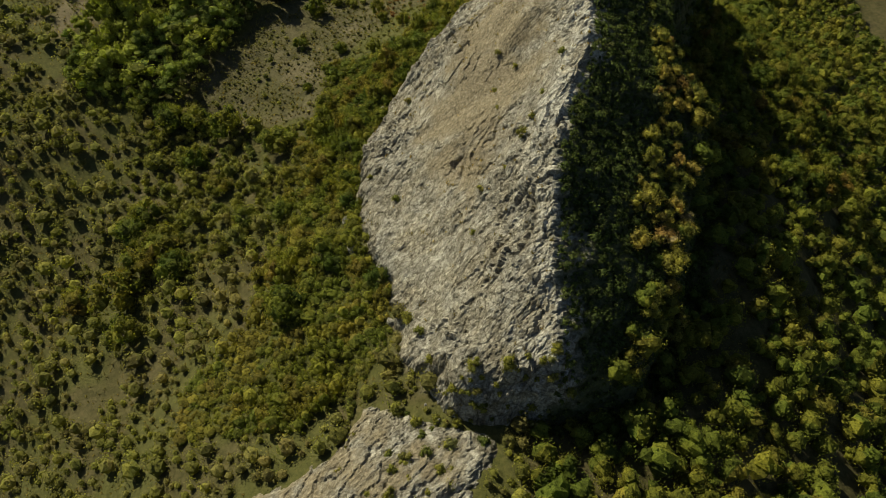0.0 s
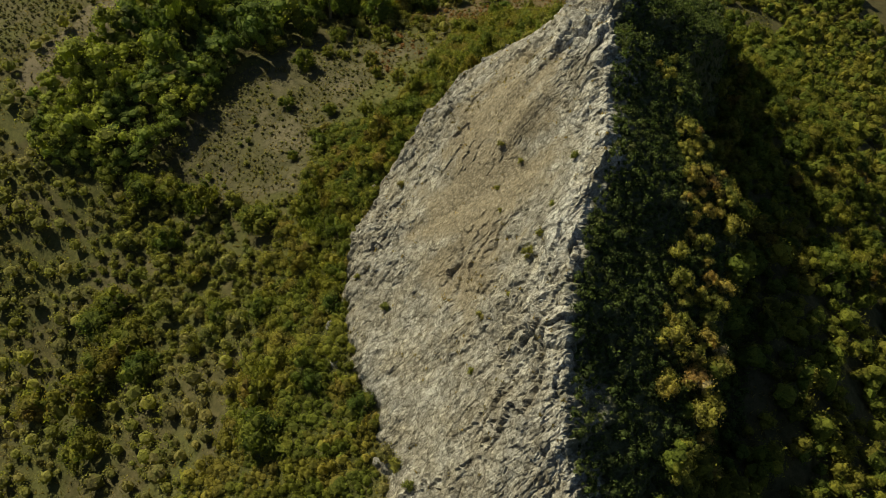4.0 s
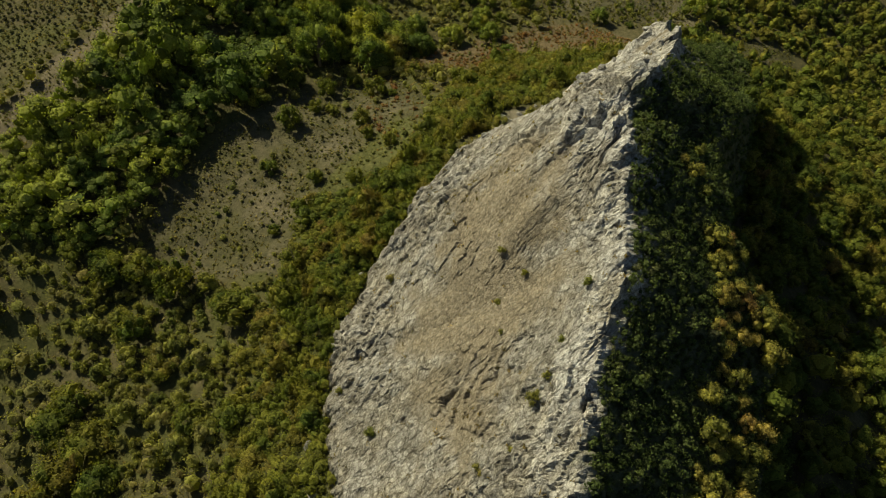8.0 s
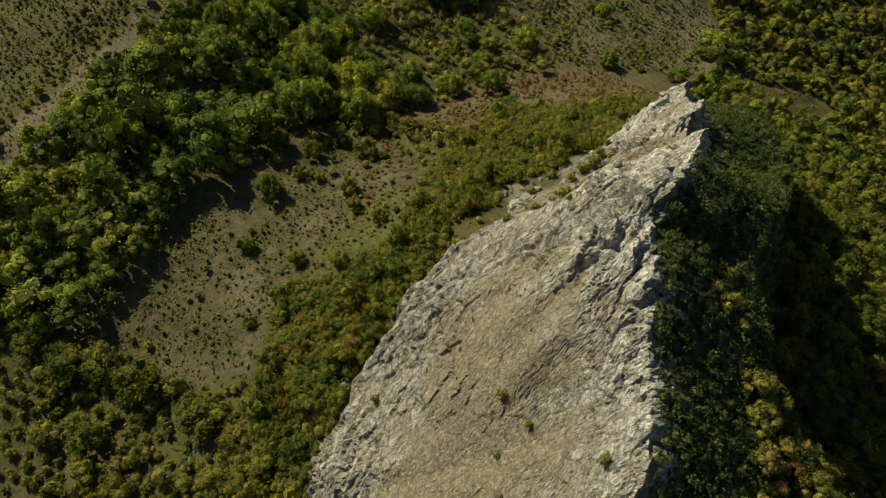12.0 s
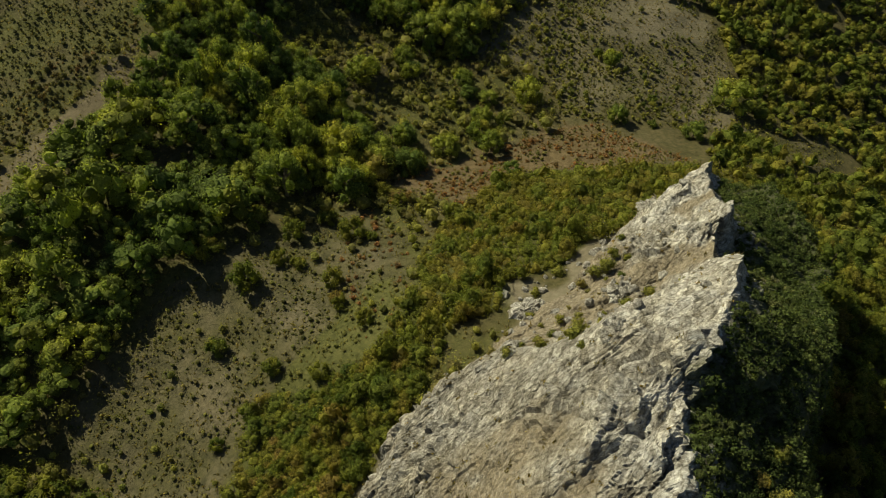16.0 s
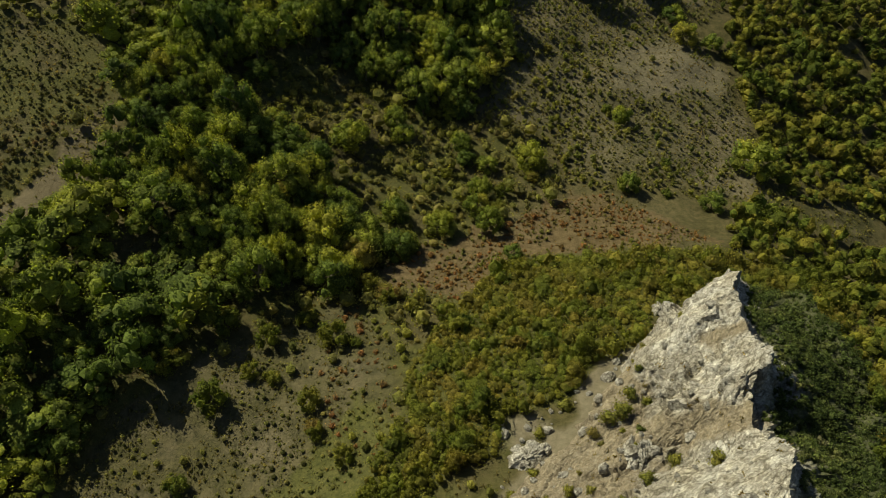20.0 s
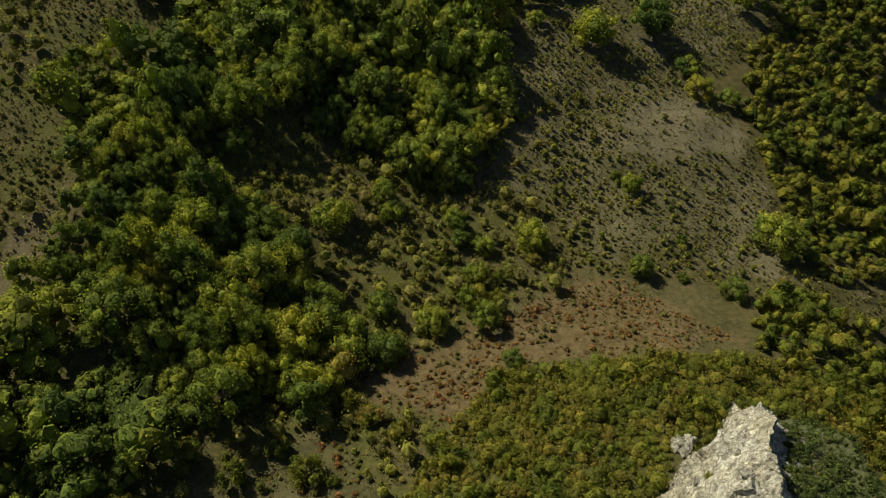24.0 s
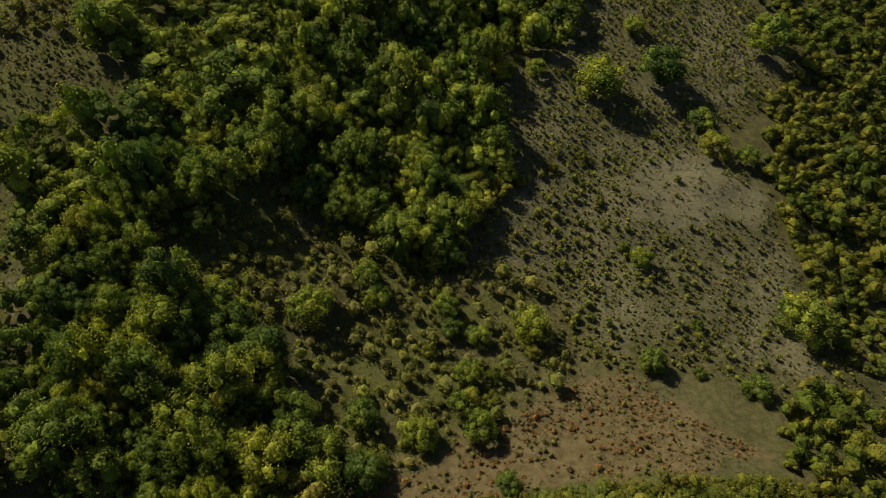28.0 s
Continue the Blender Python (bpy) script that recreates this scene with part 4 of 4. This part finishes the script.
def below_rim(x, y):
    """Where the flank has broken off, and the wooded foot of its south end."""
    e = x - crest(y)[0]
    return (e > np.interp(y, [34, 38, 46, 56, 60, 110, 140, 150, 160], [3.0, 7.0, 9.5, 15.0, 20.0, 13.5, 15.0, 10.0, 6.0])) & (y < 162)


def east(x, y):
    side = x > np.interp(y, [10, 28, 45, 150, 170, 185, 200, 300], [-2, 8, 15, 40, 50, 60, 62, 80])
    return side * ~((bare(x, y) & ~below_rim(x, y)) | treeless(x, y) | treeless(x - 3, y + 1) | thick(x, y)) * np.clip((noise_at(x, y, 13, 57) - 0.22) * 5, 0.25, 1)


trees = scatter(rng, (0, 10, 160, 330), (1.1, 2.8), east, 30000, taken, 0.52)
trees.sort(key=lambda p: (p[0] - 55) ** 2 + (p[1] - 110) ** 2)
rest = wood.plant(trees, rng, 300)
wood.mass("east_wood", "olive and yellow mixed wood east of the rock", "wood", rest, rng)


def rib(x, y):
    cx, _ = crest(y)
    e = x - cx
    return ((e > np.interp(y, [46, 56, 70, 84], [12.0, 10.5, 11.0, 9.5])) & (e < np.interp(y, [46, 56, 80, 86], [17, 18.5, 17.5, 14])) & (y > 46) & (y < 86)) * np.clip((noise_at(x, y, 5, 71) - 0.25) * 5, 0.2, 1)


autumn.plant(scatter(rng, (18, 44, 45, 90), (0.9, 2.1), rib, 1600, {}, 0.55) + [(28.7, 91.8, 1.1), (29.6, 90.0, 0.9), (30.1, 95.6, 0.9), (27.5, 93.0, 0.7), (31.0, 83.0, 1.0)], rng)


def flank(x, y):
    cx, _ = crest(y)
    rim = np.interp(y, RIM_Y, RIM_E)
    return ((x - cx > np.interp(y, [110, 118, 148, 152], [0.8, 2.5, 2.5, 0.8])) & (x - cx < rim + 6) & (y > 34) & (y < 152)) * np.clip((noise_at(x, y, 5, 77) - np.interp(y, [100, 112], [0.24, 0.44]) + 0.3 * (x - cx > 7)) * 6, np.interp(y, [100, 112], [0.35, 0.0]), 1)


def shoulder(x, y):
    e = x - crest(y)[0]
    return ((e > 1.2) & (e < 9) & (y > 110) & (y < 149)) * np.clip((noise_at(x, y, 4.5, 79) - 0.38) * 8, 0, 1) * np.clip(e / 3, 0.2, 1)


flank_bush = Kind("flank_bush", "low dark olive bush on the rocky shoulder", "bush", "bushes on the rock shoulder", DARK_LEAVES, 5, 17, tall=1.2, lobes=5, leaves=260, leaf=0.09, steps=1, loose=0.2)
flank_bush.plant(scatter(rng, (30, 108, 56, 150), (0.25, 0.65), shoulder, 7000, {}, 0.5), rng, 300)


def foot(x, y):
    return np.clip((noise_at(x, y, 4, 83) - 0.4) * 6, 0, 1) * np.where(inside(SLAB, x, y), 0.25, 1.0) * ~((y > 39) & on_rock(x, y))


scrub.plant(scatter(rng, (-12, 27, 14, 43), (0.35, 1.1), foot, 900, {}, 0.7), rng, 170)


def edge_scrub(x, y):
    return inside(MEADOW_NEAR, x, y) * np.clip((noise_at(x, y, 7, 85) - 0.47) * 6, 0, 1) * np.interp(x + 0.35 * (y - 140), [-26, -8], [0.15, 1])


scrub.mass("meadow_edge_scrub", "olive scrub along the edge of the meadow", "scrub", scatter(rng, (-60, 95, 20, 175), (0.35, 1.4), edge_scrub, 4500, taken, 0.75), rng)

cling = scatter(rng, (8, 34, 75, 152), (0.3, 0.85), flank, 42000, {}, 0.46)
rest = shade.plant(cling, rng, 300)
shade.mass("flank_scrub", "dark low scrub over the shaded rock flank", "scrub", rest, rng)


def dotted(x, y):
    field = inside(MEADOW_FAR, x - 3, y) | inside(MEADOW_FAR, x + 3, y) | inside(MEADOW_FAR, x, y - 4) | inside(MEADOW_FAR, x, y + 4)
    open_ground = field | inside(MEADOW_NEAR, x, y) | inside(RUST, x, y) | inside(STRIP, x, y) | inside(STRIP2, x, y) | inside(CLEARING, x, y)
    bare_patch = soft_zone(BARE_PATCH, x, y)
    return open_ground * np.where(field & ~bare_patch, 0.95, np.where(bare_patch, 0.12, 0.55)) * np.clip((noise_at(x, y, 6, 87) - 0.38) * 5, np.where(field & ~bare_patch, 0.4, 0.05), 1)


def heath(x, y):
    dense = np.where(inside(STRIP, x, y) | inside(STRIP2, x, y), 0.12, 1.0)
    return (inside(HEATH, x, y) | inside(HEATH_TOP, x, y)) * dense * np.clip((noise_at(x, y, 8, 89) - 0.25) * 4, 0.15, 1)


heath_bush = Kind("heath_bush", "low brownish bush of the open heath", "bush", "bushes on the heath", HEATH_LEAVES, 5, 18, tall=1.4, lobes=4, leaves=130, leaf=0.12, steps=1, thin_leaves=26, loose=0.25, thin_lobes=1)
low = scatter(rng, (-120, 90, 10, 300), (0.25, 0.95), heath, 50000, taken, 0.8)
low.sort(key=lambda p: (p[0] + 45) ** 2 + (p[1] - 170) ** 2)
heath_bush.mass("heath", "low brown heath above the pale strip", "scrub", heath_bush.plant(low, rng, 200), rng)


def field_scrub(x, y):
    """Upright shrubs of the far meadow: close together on its west side, few on its bare middle."""
    field = inside(MEADOW_FAR, x, y) | inside(MEADOW_FAR, x + 4, y - 2) | (inside(MEADOW_FAR, x, y + 5) & ~inside(RUST, x, y))
    return field * np.where(soft_zone(BARE_PATCH, x, y), 0.03, 1.0) * np.clip((noise_at(x, y, 9, 93) - 0.36) * 5, 0.12, 1)


field_bush = Kind("field_shrub", "upright olive shrub of the overgrown far meadow", "shrub", "shrubs on the far meadow", SCRUB_LEAVES, 6, 27, tall=1.9, lobes=5, leaves=260, leaf=0.085, steps=1, thin_leaves=60, loose=0.22, thin_lobes=3)
uprights = scatter(rng, (0, 175, 85, 285), (0.3, 1.05), field_scrub, 9000, taken, 0.8)
uprights.sort(key=lambda p: (p[0] - 20) ** 2 + (p[1] - 200) ** 2)
field_bush.mass("field_scrub", "olive shrubs over the overgrown far meadow", "scrub", field_bush.plant(uprights, rng, 300), rng)


def rusty_ground(x, y):
    near = inside(MEADOW_NEAR, x, y) & (x + 0.35 * (y - 140) > -14)
    return np.maximum(inside(RUST, x, y) * 1.0, near * 0.45) * np.clip((noise_at(x, y, 5, 97) - 0.36) * 6, 0.08, 1)


rust_bush = Kind("rusty_shrub", "low rust-brown shrub on the dry slope", "shrub", "rust-brown shrubs", RUST_LEAVES, 5, 28, tall=1.1, lobes=4, leaves=150, leaf=0.11, steps=1, thin_leaves=40, loose=0.25, thin_lobes=2)
rusts = scatter(rng, (-30, 110, 60, 190), (0.22, 0.75), rusty_ground, 9000, taken, 0.75)
rusts.sort(key=lambda p: (p[0] - 5) ** 2 + (p[1] - 160) ** 2)
rust_bush.mass("rusty_scrub", "rust-brown low scrub on the dry slope", "scrub", rust_bush.plant(rusts, rng, 250), rng)


dots = scatter(rng, (-80, 90, 100, 300), (0.14, 0.62), dotted, 150000, taken, 0.85)
dots.sort(key=lambda p: (p[0] - 20) ** 2 + (p[1] - 170) ** 2)
meadow_bush = Kind("meadow_shrub", "low tufted shrub dotted over the dry meadow", "shrub", "low shrubs on the meadow", MEADOW_LEAVES, 5, 8, tall=1.4, lobes=3, leaves=90, leaf=0.14, steps=1, thin_leaves=22, loose=0.25, thin_lobes=1)
rest = meadow_bush.plant(dots, rng, 300)
meadow_bush.mass("meadow_scrub", "low shrubs dotted over the dry meadow", "scrub", rest, rng)


# ---- dry grass ----
def tufts(name, label, places, rng, blades=7):
    """Tufts of dry blades, all in one mesh."""
    p = np.array(places)
    z = np.array(resting_heights(places))
    n = len(p)
    root = np.repeat(np.stack([p[:, 0], p[:, 1], z - 0.02], 1), blades, 0) + rng.normal(0, 0.12, (n * blades, 3)) * (1, 1, 0)
    lean = rng.normal(0, 0.5, (n * blades, 3)) * (1, 1, 0) + (0, 0, 1)
    tip = root + lean * np.repeat(p[:, 2], blades)[:, None] * rng.uniform(0.6, 1.2, (n * blades, 1))
    side = rng.normal(0, 0.06, (n * blades, 3)) * (1, 1, 0.2)
    verts = np.stack([root - side, root + side, tip], 1).reshape(-1, 3)
    mesh = raw_mesh(name, verts, np.arange(n * blades * 3).reshape(-1, 3))
    mesh.materials.append(GRASS_BLADES)
    tagged(new(name, mesh), label, "grass", kind="stuff")


def grassy(x, y):
    return np.where(treeless(x, y), np.clip((noise_at(x, y, 5, 97) - 0.3) * 3, 0.1, 1), 0.6 * ~bare(x, y) * (x < 40))


tufts("dry_grass", "dry tan grass tufts over the meadows", scatter(rng, (-90, 35, 100, 300), (0.25, 0.55), grassy, 40000, {}, 0.6), rng)


# ---- loose rock ----
def boulder_mesh(name, rng, size, flat, steps):
    """A weathered lump of limestone with broken facets."""
    way, faces = BALLS[steps]
    p = way * 2.2 + rng.uniform(0, 50, 3)
    facet, _ = blocks(p * 0.7, int(rng.integers(90)))
    small, _ = blocks(p * 2.0, int(rng.integers(90)))
    grow = 1 + facet * 0.22 + small * 0.07 + (fractal(p * 0.5, 3, 5) - 0.5) * 0.5
    verts = way * grow[:, None] * np.array([1.0, 0.75, flat]) * size
    mesh = raw_mesh(name, verts, faces)
    cover(mesh, "soil", np.zeros(len(verts)))
    cover(mesh, "moss", np.zeros(len(verts)))
    cover(mesh, "white", np.full(len(verts), 0.6))
    mesh.materials.append(LIMESTONE)
    return mesh


BALLS[5] = ball(5)
stone_rng = np.random.default_rng(44)
for (x, y, r), z in zip(OUTCROPS, resting_heights(OUTCROPS)):
    ob = tagged(new("rock_outcrop", boulder_mesh("rock_outcrop", stone_rng, r, 0.55, 5)), "low pale limestone outcrop breaking through dry soil", "rock", "outcrops beside the ridge")
    ob.matrix_basis = pose(x, y, z - 0.1 * r, 0, -14, float(stone_rng.uniform(20, 70)))

models = [boulder_mesh("boulder", stone_rng, 1.0, 0.6, 2) for _ in range(6)]


def stony(x, y):
    foot = (on_rock(x - 3, y) | on_rock(x + 3, y)) & ~on_rock(x, y)
    apron = on_rock(x, y) & (y > 108)
    return (x < crest(y)[0] - 2) * np.maximum(0.9 * inside(DIRT, x, y), np.maximum(0.25 * foot, 0.25 * apron))


stones = scatter(stone_rng, (-20, 36, 45, 155), (0.18, 0.85), stony, 5200, {}, 1.1)[:290]
for (x, y, r), z in zip(stones, resting_heights(stones)):
    ob = tagged(new("boulder", models[int(stone_rng.integers(6))]), "loose pale limestone boulder on the slope", "boulder", "boulders on the slope")
    ob.matrix_basis = Matrix.LocRotScale((x, y, z + 0.1 * r), Euler([float(a) for a in stone_rng.uniform(-0.4, 6, 3) * (0.1, 0.1, 1)]), (r, r, r * 1.1))

tufts("slab_grass", "dry grass tufts in the cracks of the slab", scatter(stone_rng, (-30, 20, 45, 150), (0.2, 0.45),
      lambda x, y: np.maximum(inside(SLAB, x, y) * 0.5, on_rock(x, y) * (x < crest(y)[0]) * 0.35) * np.clip((noise_at(x, y, 4, 27) - 0.4) * 5, 0, 1), 9000, {}, 0.7), stone_rng, 9)
